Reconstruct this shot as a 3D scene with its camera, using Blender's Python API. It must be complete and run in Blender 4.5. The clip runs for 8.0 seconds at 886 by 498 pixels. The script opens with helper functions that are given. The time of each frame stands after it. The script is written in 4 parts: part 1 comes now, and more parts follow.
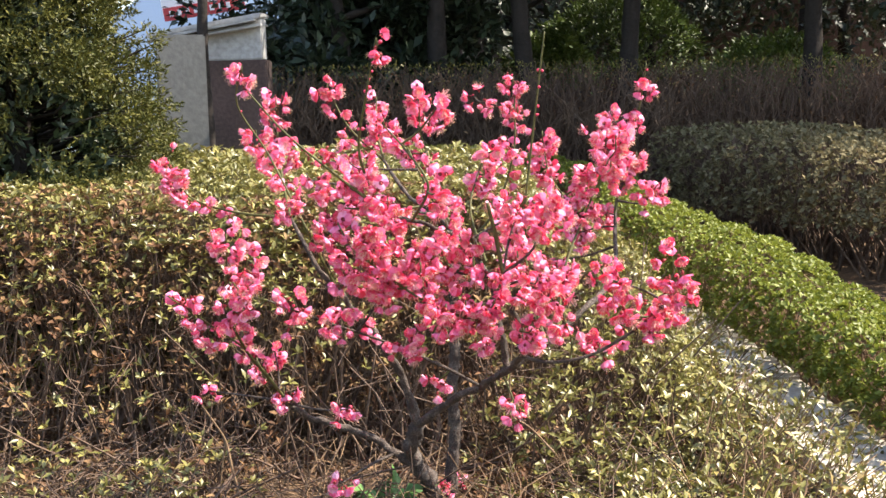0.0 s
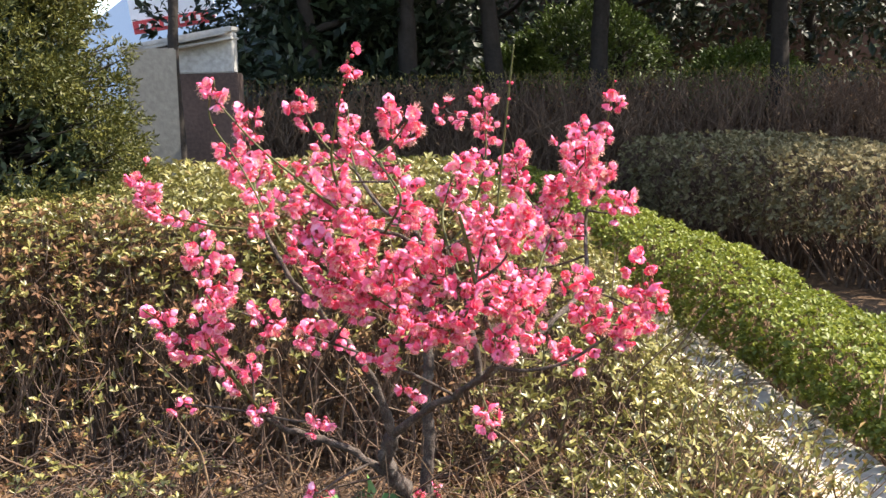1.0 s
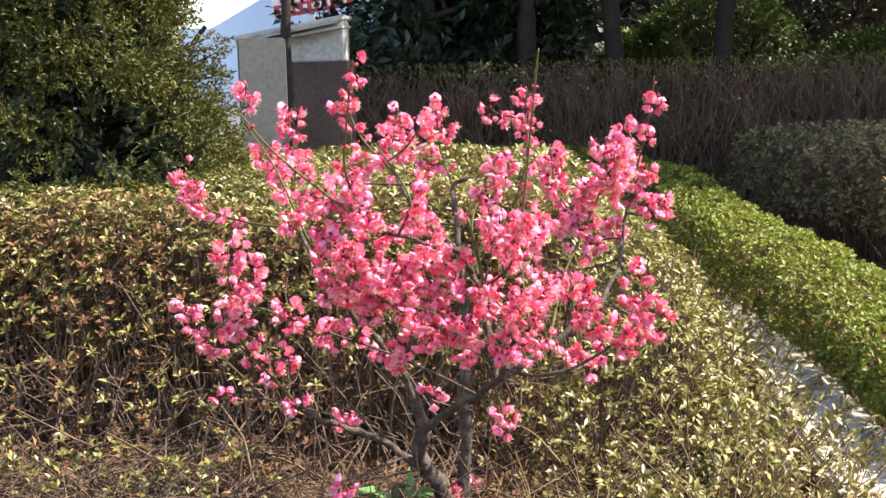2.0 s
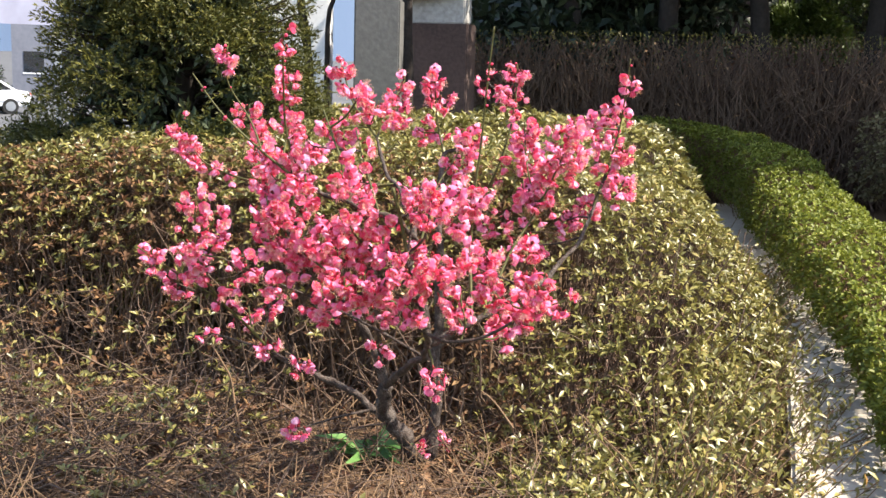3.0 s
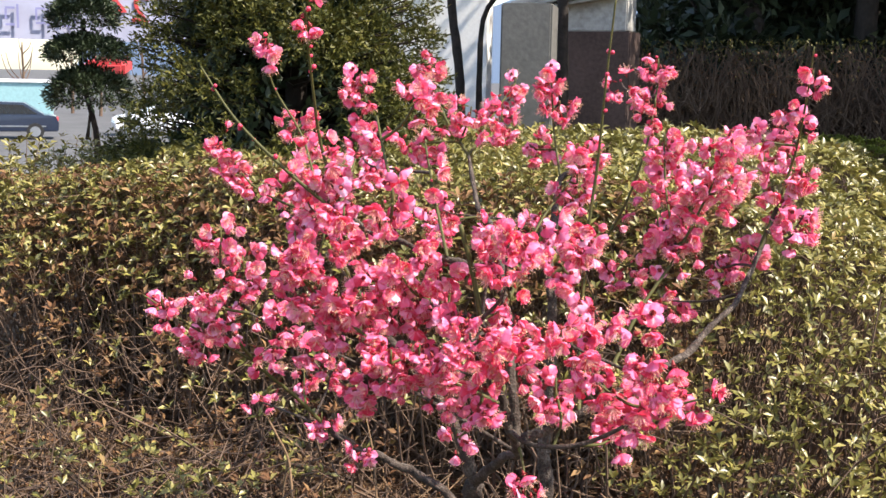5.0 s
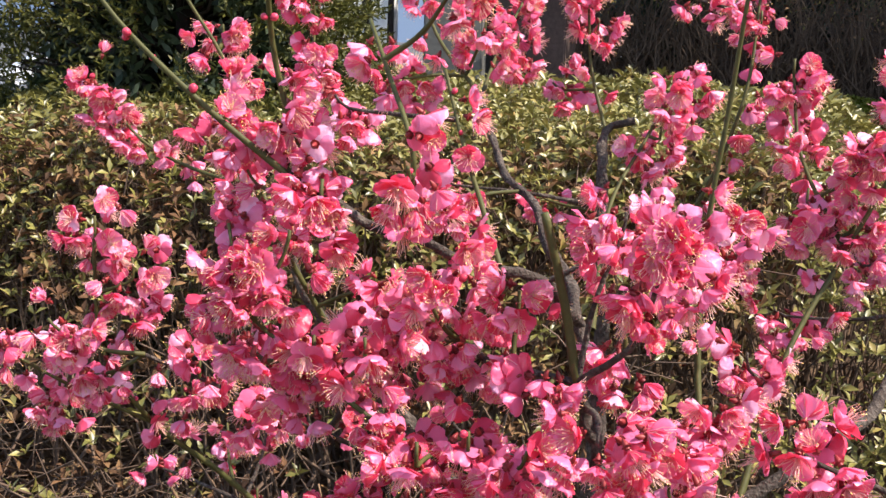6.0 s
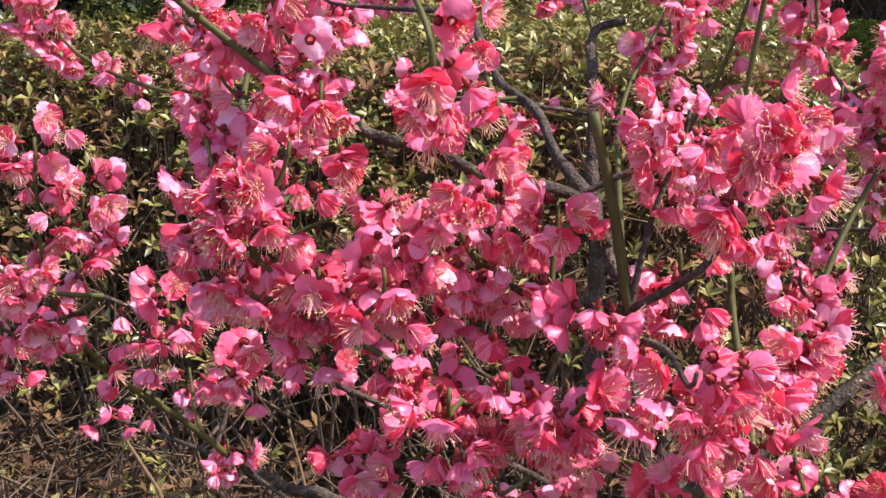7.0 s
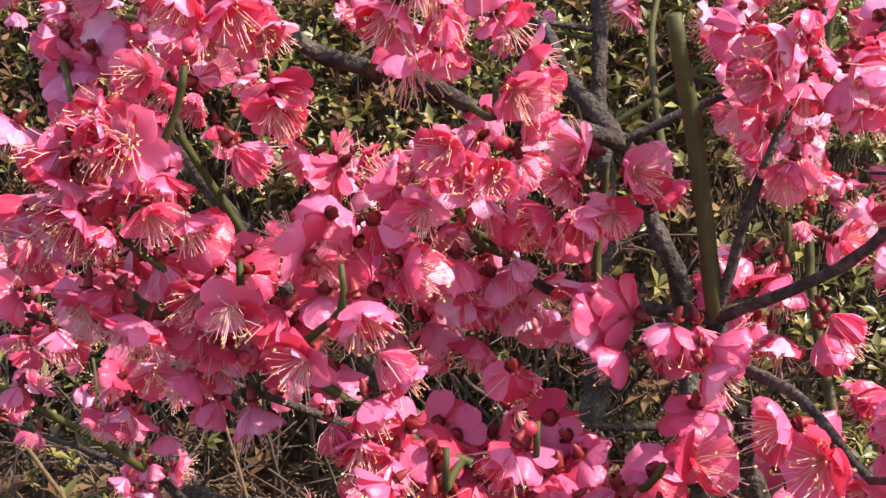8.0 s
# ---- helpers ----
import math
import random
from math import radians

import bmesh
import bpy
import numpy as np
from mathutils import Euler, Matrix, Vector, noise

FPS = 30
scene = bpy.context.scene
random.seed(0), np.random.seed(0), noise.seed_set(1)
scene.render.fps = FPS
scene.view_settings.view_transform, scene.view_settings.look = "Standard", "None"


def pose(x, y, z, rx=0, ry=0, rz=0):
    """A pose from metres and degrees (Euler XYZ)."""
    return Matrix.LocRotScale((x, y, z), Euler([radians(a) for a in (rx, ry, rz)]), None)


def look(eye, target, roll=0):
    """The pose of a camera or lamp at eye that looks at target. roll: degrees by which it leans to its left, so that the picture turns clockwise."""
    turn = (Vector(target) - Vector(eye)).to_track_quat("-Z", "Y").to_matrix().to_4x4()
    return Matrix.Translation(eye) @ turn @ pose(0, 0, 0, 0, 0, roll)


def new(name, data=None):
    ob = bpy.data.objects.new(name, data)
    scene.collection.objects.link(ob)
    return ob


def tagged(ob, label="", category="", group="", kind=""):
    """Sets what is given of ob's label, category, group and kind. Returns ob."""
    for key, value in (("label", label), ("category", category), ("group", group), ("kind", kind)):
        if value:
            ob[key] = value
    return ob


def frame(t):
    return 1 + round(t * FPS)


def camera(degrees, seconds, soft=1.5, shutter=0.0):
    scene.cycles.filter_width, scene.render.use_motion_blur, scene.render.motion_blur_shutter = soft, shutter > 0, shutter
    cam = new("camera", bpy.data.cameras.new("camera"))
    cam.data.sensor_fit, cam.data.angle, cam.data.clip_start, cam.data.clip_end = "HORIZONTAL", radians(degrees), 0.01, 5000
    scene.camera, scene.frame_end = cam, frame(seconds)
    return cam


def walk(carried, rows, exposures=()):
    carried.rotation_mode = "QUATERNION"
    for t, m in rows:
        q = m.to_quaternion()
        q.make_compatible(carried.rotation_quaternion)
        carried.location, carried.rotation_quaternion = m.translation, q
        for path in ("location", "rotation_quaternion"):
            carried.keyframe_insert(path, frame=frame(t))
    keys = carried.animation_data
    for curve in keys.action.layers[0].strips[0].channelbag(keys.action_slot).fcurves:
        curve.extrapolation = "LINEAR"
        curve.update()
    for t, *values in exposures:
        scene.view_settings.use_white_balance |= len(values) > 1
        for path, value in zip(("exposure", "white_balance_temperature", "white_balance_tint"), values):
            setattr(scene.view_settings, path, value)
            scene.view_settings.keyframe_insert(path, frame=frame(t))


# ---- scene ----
cam = camera(42.0, 8.0)
PATH = [
    (0, (0.0851, -1.5789, 0.5973), (0.0702, -0.5868, 0.4723), -1.17),
    (0.5, (0.0804, -1.5976, 0.5977), (0.0719, -0.6049, 0.4775), -1.36),
    (1, (0.0853, -1.5938, 0.5992), (0.0942, -0.6006, 0.4829), -1.57),
    (1.5, (0.1031, -1.6033, 0.6061), (0.0854, -0.6107, 0.4861), -1.84),
    (1.7, (0.1304, -1.6103, 0.6133), (0.0843, -0.6188, 0.4913), -1.63),
    (2.8, (0.5900, -1.5609, 0.6477), (0.2802, -0.6235, 0.4885), -0.55),
    (3, (0.5846, -1.5968, 0.6443), (0.2996, -0.6525, 0.4798), 1.58),
    (3.5, (0.6457, -1.4656, 0.6520), (0.2990, -0.5441, 0.4772), 0.13),
    (4, (0.6518, -1.2825, 0.6307), (0.2260, -0.3949, 0.4549), -1.74),
    (4.5, (0.6321, -1.2414, 0.6381), (0.2027, -0.3571, 0.4545), -1.09),
    (5, (0.5351, -1.1657, 0.6116), (0.1044, -0.2755, 0.4626), 1.16),
    (5.2, (0.4630, -1.0664, 0.6049), (0.0402, -0.1737, 0.4491), 1.06),
    (6.3, (0.2182, -0.7564, 0.5546), (-0.0898, 0.1745, 0.3581), 1.82),
    (6.5, (0.2041, -0.7533, 0.5530), (-0.0942, 0.1771, 0.3399), 1.54),
    (7, (0.1834, -0.7248, 0.5417), (-0.0778, 0.2097, 0.2996), 0.79),
    (7.5, (0.1472, -0.6350, 0.5319), (-0.0686, 0.3002, 0.2511), 1.02),
    (8, (0.1279, -0.5645, 0.5140), (-0.0879, 0.3645, 0.2131), 0.69),
]
walk(cam, [(t, look(eye, target, roll)) for t, eye, target, roll in PATH],
     [(0, 1.81, 7050, 12), (1.7, 1.81, 7050, 12), (2.8, 1.61, 7050, 12), (5.2, 1.36, 7000, 13), (6.3, 1.12, 6850, 13), (8, 1.02, 6800, 13)])

# ---------------------------------------------------------------- light
SUN_TO = Vector((0.72, 0.03, 0.90)).normalized()
world = bpy.data.worlds.new("sky")
scene.world = world
world.use_nodes = True
wn = world.node_tree.nodes
sky = wn.new("ShaderNodeTexSky")
sky.sky_type = "NISHITA"
sky.sun_disc = False
sky.sun_elevation = math.asin(SUN_TO.z)
sky.sun_rotation = math.atan2(SUN_TO.x, SUN_TO.y)
wn["Background"].inputs["Strength"].default_value = 0.15
world.node_tree.links.new(sky.outputs[0], wn["Background"].inputs["Color"])
sun_data = bpy.data.lights.new("sun", "SUN")
sun_data.energy = 4.2
sun_data.angle = radians(0.53)
sun_data.color = (1.0, 0.95, 0.87)
sun = new("sun", sun_data)
sun.matrix_world = look(SUN_TO * 20, (0, 0, 0))

# ---------------------------------------------------------------- materials


def mat(name, rough=0.7, spec=0.3):
    m = bpy.data.materials.new(name)
    m.use_nodes = True
    n, l = m.node_tree.nodes, m.node_tree.links
    p = n["Principled BSDF"]
    p.inputs["Roughness"].default_value = rough
    p.inputs["Specular IOR Level"].default_value = spec
    return m, n, l, p


def ramp(n, stops):
    r = n.new("ShaderNodeValToRGB")
    e = r.color_ramp.elements
    while len(e) < len(stops):
        e.new(0.5)
    for k, (at, c) in enumerate(stops):
        e[k].position = at
        e[k].color = (*c, 1)
    return r


def grain(n, l, scale, detail=6.0):
    tc = n.new("ShaderNodeTexCoord")
    t = n.new("ShaderNodeTexNoise")
    t.inputs["Scale"].default_value = scale
    t.inputs["Detail"].default_value = detail
    l.new(tc.outputs["Object"], t.inputs["Vector"])
    return t


def bump(n, l, p, height, strength, distance):
    b = n.new("ShaderNodeBump")
    b.inputs["Strength"].default_value = strength
    b.inputs["Distance"].default_value = distance
    l.new(height, b.inputs["Height"])
    l.new(b.outputs[0], p.inputs["Normal"])


def rough_surface(name, stops, scale, fine, rough=0.85, bumps=0.6, dist=0.004):
    """A solid surface: stains at a large scale, grain at a fine one, relief."""
    m, n, l, p = mat(name, rough, 0.25)
    big, small = grain(n, l, scale), grain(n, l, fine, 8)
    mix = n.new("ShaderNodeMath")
    mix.operation = "MULTIPLY_ADD"
    mix.inputs[1].default_value = 0.5
    l.new(small.outputs[0], mix.inputs[0])
    half = n.new("ShaderNodeMath")
    half.operation = "MULTIPLY"
    half.inputs[1].default_value = 0.5
    l.new(big.outputs[0], half.inputs[0])
    l.new(half.outputs[0], mix.inputs[2])
    r = ramp(n, stops)
    l.new(mix.outputs[0], r.inputs[0])
    l.new(r.outputs[0], p.inputs["Base Color"])
    bump(n, l, p, small.outputs[0], bumps, dist)
    return m


def leafy(name, stops, rough=0.45, glow=0.35, patch=0.0, spec=0.4, through_tint=None, crinkle=0.0):
    """Leaves or petals: each island has its own tint; part of the light passes through."""
    m, n, l, p = mat(name, rough, spec)
    g = n.new("ShaderNodeNewGeometry")
    r = ramp(n, stops)
    if patch:
        t = grain(n, l, patch, 3)
        a = n.new("ShaderNodeMath")
        a.operation = "MULTIPLY_ADD"
        a.inputs[1].default_value = 0.55
        l.new(g.outputs["Random Per Island"], a.inputs[0])
        s = n.new("ShaderNodeMath")
        s.operation = "MULTIPLY"
        s.inputs[1].default_value = 0.45
        l.new(t.outputs[0], s.inputs[0])
        l.new(s.outputs[0], a.inputs[2])
        l.new(a.outputs[0], r.inputs[0])
    else:
        l.new(g.outputs["Random Per Island"], r.inputs[0])
    l.new(r.outputs[0], p.inputs["Base Color"])
    if crinkle:
        bump(n, l, p, grain(n, l, crinkle, 3).outputs[0], 0.75, 0.0009)
    tr = n.new("ShaderNodeBsdfTranslucent")
    if through_tint:
        tint = n.new("ShaderNodeMix")
        tint.data_type = "RGBA"
        tint.blend_type = "MULTIPLY"
        tint.inputs[0].default_value = 1.0
        tint.inputs[7].default_value = (*through_tint, 1)
        l.new(r.outputs[0], tint.inputs[6])
        l.new(tint.outputs[2], tr.inputs["Color"])
    else:
        l.new(r.outputs[0], tr.inputs["Color"])
    mx = n.new("ShaderNodeMixShader")
    mx.inputs[0].default_value = glow
    l.new(p.outputs[0], mx.inputs[1])
    l.new(tr.outputs[0], mx.inputs[2])
    l.new(mx.outputs[0], n["Material Output"].inputs["Surface"])
    return m


def plain(name, colour, rough=0.6, metal=0.0, spec=0.3):
    m, n, l, p = mat(name, rough, spec)
    t = grain(n, l, 9.0)
    dark = tuple(c * 0.82 for c in colour)
    r = ramp(n, [(0.3, dark), (0.7, colour)])
    l.new(t.outputs[0], r.inputs[0])
    l.new(r.outputs[0], p.inputs["Base Color"])
    p.inputs["Metallic"].default_value = metal
    return m


M_SOIL = rough_surface("soil", [(0.3, (0.05, 0.029, 0.017)), (0.55, (0.12, 0.072, 0.04)), (0.75, (0.20, 0.13, 0.075))], 6, 90, 0.95, 0.9, 0.01)
M_CONCRETE = rough_surface("concrete", [(0.3, (0.33, 0.295, 0.24)), (0.7, (0.50, 0.45, 0.37))], 5, 120, 0.9, 0.4, 0.002)
M_PILLAR = rough_surface("pillar concrete", [(0.3, (0.085, 0.085, 0.08)), (0.7, (0.155, 0.152, 0.143))], 3, 60, 0.9, 0.3, 0.003)
M_BARK = rough_surface("plum bark", [(0.3, (0.024, 0.017, 0.014)), (0.5, (0.062, 0.047, 0.039)), (0.72, (0.19, 0.158, 0.132))], 70, 420, 0.85, 1.0, 0.003)
M_TWIG = rough_surface("young plum wood", [(0.3, (0.045, 0.045, 0.014)), (0.6, (0.08, 0.078, 0.024)), (0.8, (0.12, 0.062, 0.038))], 60, 300, 0.6, 0.4, 0.0006)
M_DRY = rough_surface("dry twig", [(0.3, (0.10, 0.06, 0.033)), (0.6, (0.24, 0.155, 0.09)), (0.8, (0.42, 0.31, 0.20))], 12, 200, 0.85, 0.4, 0.001)
M_GREYTWIG = rough_surface("grey twig", [(0.3, (0.07, 0.043, 0.031)), (0.6, (0.145, 0.097, 0.068)), (0.8, (0.30, 0.225, 0.17))], 5, 100, 0.85, 0.4, 0.001)
# Darker than real bark, so that trunks look deep in shade.
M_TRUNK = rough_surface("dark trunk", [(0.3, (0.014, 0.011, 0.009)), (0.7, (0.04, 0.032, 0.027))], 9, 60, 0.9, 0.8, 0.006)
M_PETAL = leafy("plum petal", [(0.0, (0.76, 0.06, 0.14)), (0.28, (0.84, 0.13, 0.28)), (0.55, (0.90, 0.215, 0.42)), (0.80, (0.94, 0.37, 0.60)), (1.0, (0.96, 0.58, 0.78))], 0.40, 0.42, spec=0.75, through_tint=(1.0, 0.75, 0.68), crinkle=330.0)
M_STAMEN = leafy("stamen", [(0.0, (0.93, 0.46, 0.47)), (1.0, (0.97, 0.74, 0.66))], 0.5, 0.4)
M_ANTHER = leafy("anther", [(0.0, (0.75, 0.48, 0.10)), (1.0, (0.90, 0.70, 0.28))], 0.6, 0.1)
M_CALYX = leafy("calyx", [(0.0, (0.13, 0.012, 0.014)), (1.0, (0.30, 0.03, 0.03))], 0.5, 0.1)
M_BUD = leafy("bud petal", [(0.0, (0.62, 0.04, 0.09)), (1.0, (0.80, 0.12, 0.20))], 0.4, 0.2)
M_AZALEA = leafy("azalea leaf", [(0.0, (0.048, 0.048, 0.014)), (0.3, (0.105, 0.098, 0.025)), (0.55, (0.185, 0.168, 0.043)), (0.74, (0.275, 0.24, 0.072)), (0.87, (0.29, 0.17, 0.06)), (1.0, (0.22, 0.085, 0.035))], 0.38, 0.16, 2.2, 0.5)
M_LITTER = leafy("dead leaf", [(0.0, (0.065, 0.030, 0.015)), (0.5, (0.165, 0.085, 0.04)), (1.0, (0.31, 0.19, 0.10))], 0.75, 0.15)
M_WITHER = leafy("withered leaf", [(0.0, (0.06, 0.032, 0.018)), (0.5, (0.17, 0.085, 0.042)), (0.85, (0.27, 0.16, 0.075)), (1.0, (0.20, 0.17, 0.06))], 0.7, 0.2, 0.0, 0.2)
M_BOX = leafy("boxwood leaf", [(0.0, (0.07, 0.095, 0.014)), (0.5, (0.155, 0.18, 0.026)), (1.0, (0.30, 0.31, 0.052))], 0.5, 0.3, 3.0, 0.3)
M_YEW = leafy("yew needle", [(0.0, (0.024, 0.030, 0.009)), (0.5, (0.060, 0.064, 0.014)), (1.0, (0.17, 0.15, 0.032))], 0.5, 0.15, 7.0, 0.25)
M_PINE = leafy("dark needle", [(0.0, (0.014, 0.026, 0.012)), (1.0, (0.05, 0.07, 0.03))], 0.5, 0.12)
M_GREY = leafy("grey shrub leaf", [(0.0, (0.10, 0.085, 0.045)), (0.6, (0.20, 0.17, 0.09)), (1.0, (0.33, 0.26, 0.15))], 0.75, 0.25, 2.0, 0.12)
M_BUDLEAF = leafy("yellow leaf bud", [(0.0, (0.12, 0.11, 0.03)), (1.0, (0.26, 0.23, 0.06))], 0.5, 0.3)
M_DOME = leafy("clipped shrub leaf", [(0.0, (0.03, 0.055, 0.012)), (1.0, (0.11, 0.15, 0.03))], 0.5, 0.2, 4.0)
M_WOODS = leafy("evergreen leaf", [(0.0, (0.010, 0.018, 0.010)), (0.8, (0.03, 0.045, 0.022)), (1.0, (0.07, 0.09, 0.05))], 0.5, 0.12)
M_WEED = leafy("weed leaf", [(0.0, (0.05, 0.13, 0.03)), (1.0, (0.13, 0.26, 0.07))], 0.45, 0.3)
M_WHITE = rough_surface("white plaster", [(0.3, (0.66, 0.65, 0.62)), (0.7, (0.82, 0.81, 0.78))], 3, 70, 0.9, 0.3, 0.003)
M_DIRTY = rough_surface("stained plaster", [(0.3, (0.22, 0.215, 0.20)), (0.6, (0.42, 0.41, 0.39)), (0.75, (0.55, 0.54, 0.52))], 9, 70, 0.9, 0.4, 0.003)
M_ROOF = rough_surface("weathered roof sheet", [(0.3, (0.22, 0.21, 0.20)), (0.7, (0.45, 0.44, 0.42))], 4, 60, 0.7, 0.3, 0.003)
M_BRICK = rough_surface("dark brick", [(0.3, (0.05, 0.035, 0.03)), (0.7, (0.12, 0.08, 0.07))], 6, 80, 0.9, 0.5, 0.004)
M_ROAD = rough_surface("asphalt", [(0.3, (0.06, 0.06, 0.062)), (0.7, (0.11, 0.11, 0.11))], 0.6, 40, 0.9, 0.5, 0.004)
M_RED = plain("red sign", (0.50, 0.06, 0.065), 0.6)
M_SIGNWHITE = plain("white sign", (0.80, 0.80, 0.82), 0.5)
M_BANNER = plain("lilac banner", (0.33, 0.35, 0.46), 0.7)
M_NAVY = plain("navy lettering", (0.22, 0.23, 0.42), 0.7)
M_TEAL = plain("teal awning", (0.24, 0.42, 0.45), 0.6)
M_CARBLUE = plain("dark blue car paint", (0.02, 0.03, 0.06), 0.18, 0.3, 0.6)
M_CARWHITE = plain("white car paint", (0.75, 0.76, 0.78), 0.2, 0.0, 0.6)
M_GLASS = plain("car glass", (0.02, 0.025, 0.03), 0.05, 0.0, 0.8)
M_RUBBER = plain("tyre rubber", (0.02, 0.02, 0.02), 0.8)
M_STEEL = plain("steel", (0.45, 0.46, 0.48), 0.35, 0.9)
M_FAR = rough_surface("far plaster", [(0.3, (0.12, 0.13, 0.16)), (0.7, (0.18, 0.19, 0.225))], 0.4, 4, 0.9, 0.2, 0.01)
# The haze of distance is mixed into this blue.
M_HILL = plain("far hill", (0.25, 0.33, 0.45), 0.9)

# ---------------------------------------------------------------- mesh tools
RNG = np.random.default_rng(7)


def mesh_of(name, verts, faces, material, smooth=False):
    """A mesh from arrays; faces are rows of equal length, or a list of such arrays."""
    groups = faces if isinstance(faces, list) else [faces]
    me = bpy.data.meshes.new(name)
    me.vertices.add(len(verts))
    me.vertices.foreach_set("co", np.asarray(verts, dtype=np.float32).ravel())
    loops = np.concatenate([np.asarray(g, dtype=np.int32).ravel() for g in groups])
    sizes = np.concatenate([np.full(len(g), np.asarray(g).shape[1], dtype=np.int32) for g in groups])
    me.loops.add(len(loops))
    me.loops.foreach_set("vertex_index", loops)
    me.polygons.add(len(sizes))
    me.polygons.foreach_set("loop_start", np.concatenate([[0], np.cumsum(sizes)[:-1]]).astype(np.int32))
    me.polygons.foreach_set("loop_total", sizes)
    if smooth:
        me.polygons.foreach_set("use_smooth", np.ones(len(sizes), dtype=bool))
    me.update(calc_edges=True)
    me.validate()
    for m in material if isinstance(material, (list, tuple)) else [material]:
        me.materials.append(m)
    return me


def child(name, me, parent, label="", kind=""):
    ob = new(name, me)
    ob.parent = parent
    return tagged(ob, label, kind=kind)


def part(name, bm, material, parent, label=""):
    me = bpy.data.meshes.new(name)
    bm.to_mesh(me)
    bm.free()
    me.materials.append(material)
    return child(name, me, parent, label)


def thing(name, label, category, group="", kind="", at=(0, 0, 0)):
    ob = new(name)
    ob.location = at
    ob.empty_display_size = 0.05
    return tagged(ob, label, category, group, kind)


def unit(v):
    return v / np.maximum(np.linalg.norm(v, axis=-1, keepdims=True), 1e-9)


def frames_for(d):
    """Two axes square to each direction."""
    ref = np.where(np.abs(d[..., 2:3]) > 0.9, np.array([1.0, 0, 0]), np.array([0, 0, 1.0]))
    s = unit(np.cross(d, ref))
    return s, np.cross(s, d)


def leaves(base, way, length, width, fold=0.25, droop=0.15):
    """Folded lance-shaped leaves, six corners each: arrays of base points and directions."""
    n = len(base)
    way = unit(way)
    s, u = frames_for(way)
    spin = RNG.uniform(-0.9, 0.9, n)[:, None]
    s, u = s * np.cos(spin) + u * np.sin(spin), u * np.cos(spin) - s * np.sin(spin)
    L, W = np.broadcast_to(length, n)[:, None], np.broadcast_to(width, n)[:, None]
    mid = base + way * L * 0.55
    tip = base + way * L - u * L * droop
    rows = [base, mid - s * W * 0.5 + u * W * fold, mid, mid + s * W * 0.5 + u * W * fold, tip]
    v = np.stack(rows, 1).reshape(-1, 3)
    k = (np.arange(n) * 5)[:, None]
    f = np.concatenate([k + np.array([[0, 2, 1]]), k + np.array([[0, 3, 2]]), k + np.array([[1, 2, 4]]), k + np.array([[2, 3, 4]])])
    return v, f


def needles(base, way, length, width):
    """Flat pointed needles, two faces each."""
    n = len(base)
    way = unit(way)
    s, u = frames_for(way)
    spin = RNG.uniform(-1.5, 1.5, n)[:, None]
    s = s * np.cos(spin) + u * np.sin(spin)
    L = np.broadcast_to(length, n)[:, None]
    mid = base + way * L * 0.5
    v = np.stack([base, mid - s * width * 0.5, base + way * L, mid + s * width * 0.5], 1).reshape(-1, 3)
    return v, (np.arange(n) * 4)[:, None] + np.array([[0, 1, 2, 3]])


def twigs(a, b, r0, r1, bend=0.0, sides=3):
    """Thin two-piece rods from a to b, bent in the middle."""
    n = len(a)
    d = unit(b - a)
    s, u = frames_for(d)
    L = np.linalg.norm(b - a, axis=1, keepdims=True)
    m = (a + b) / 2 + (s * RNG.normal(0, 1, (n, 1)) + u * RNG.normal(0, 1, (n, 1))) * L * bend
    r0, r1 = np.broadcast_to(r0, n)[:, None], np.broadcast_to(r1, n)[:, None]
    rows = []
    for c, r in ((a, r0), (m, (r0 + r1) / 2), (b, r1)):
        for k in range(sides):
            w = 2 * math.pi * k / sides
            rows.append(c + (s * math.cos(w) + u * math.sin(w)) * r)
    v = np.stack(rows, 1).reshape(-1, 3)
    o = (np.arange(n) * 3 * sides)[:, None]
    f = []
    for ring in (0, 1):
        for k in range(sides):
            j = (k + 1) % sides
            f.append(o + np.array([[ring * sides + k, ring * sides + j, (ring + 1) * sides + j, (ring + 1) * sides + k]]))
    return v, np.concatenate(f)


def joined(pieces):
    """Several (verts, faces) with faces of one size, as one."""
    vs, fs, o = [], [], 0
    for v, f in pieces:
        vs.append(v)
        fs.append(f + o)
        o += len(v)
    return np.concatenate(vs), np.concatenate(fs)


def spline(points, step=0.006):
    """A smooth line through points, at even steps."""
    p = np.array(points, float)
    if len(p) == 2:
        p = np.array([p[0], p[0] * 0.5 + p[1] * 0.5, p[1]])
    q = np.vstack([2 * p[0] - p[1], p, 2 * p[-1] - p[-2]])
    out = []
    for k in range(1, len(q) - 2):
        n = max(2, int(np.linalg.norm(q[k + 1] - q[k]) / step))
        t = np.linspace(0, 1, n, endpoint=False)[:, None]
        a, b, c, d = q[k - 1], q[k], q[k + 1], q[k + 2]
        out.append(0.5 * (2 * b + (c - a) * t + (2 * a - 5 * b + 4 * c - d) * t**2 + (3 * b - a - 3 * c + d) * t**3))
    out.append(p[-1:])
    return np.concatenate(out)


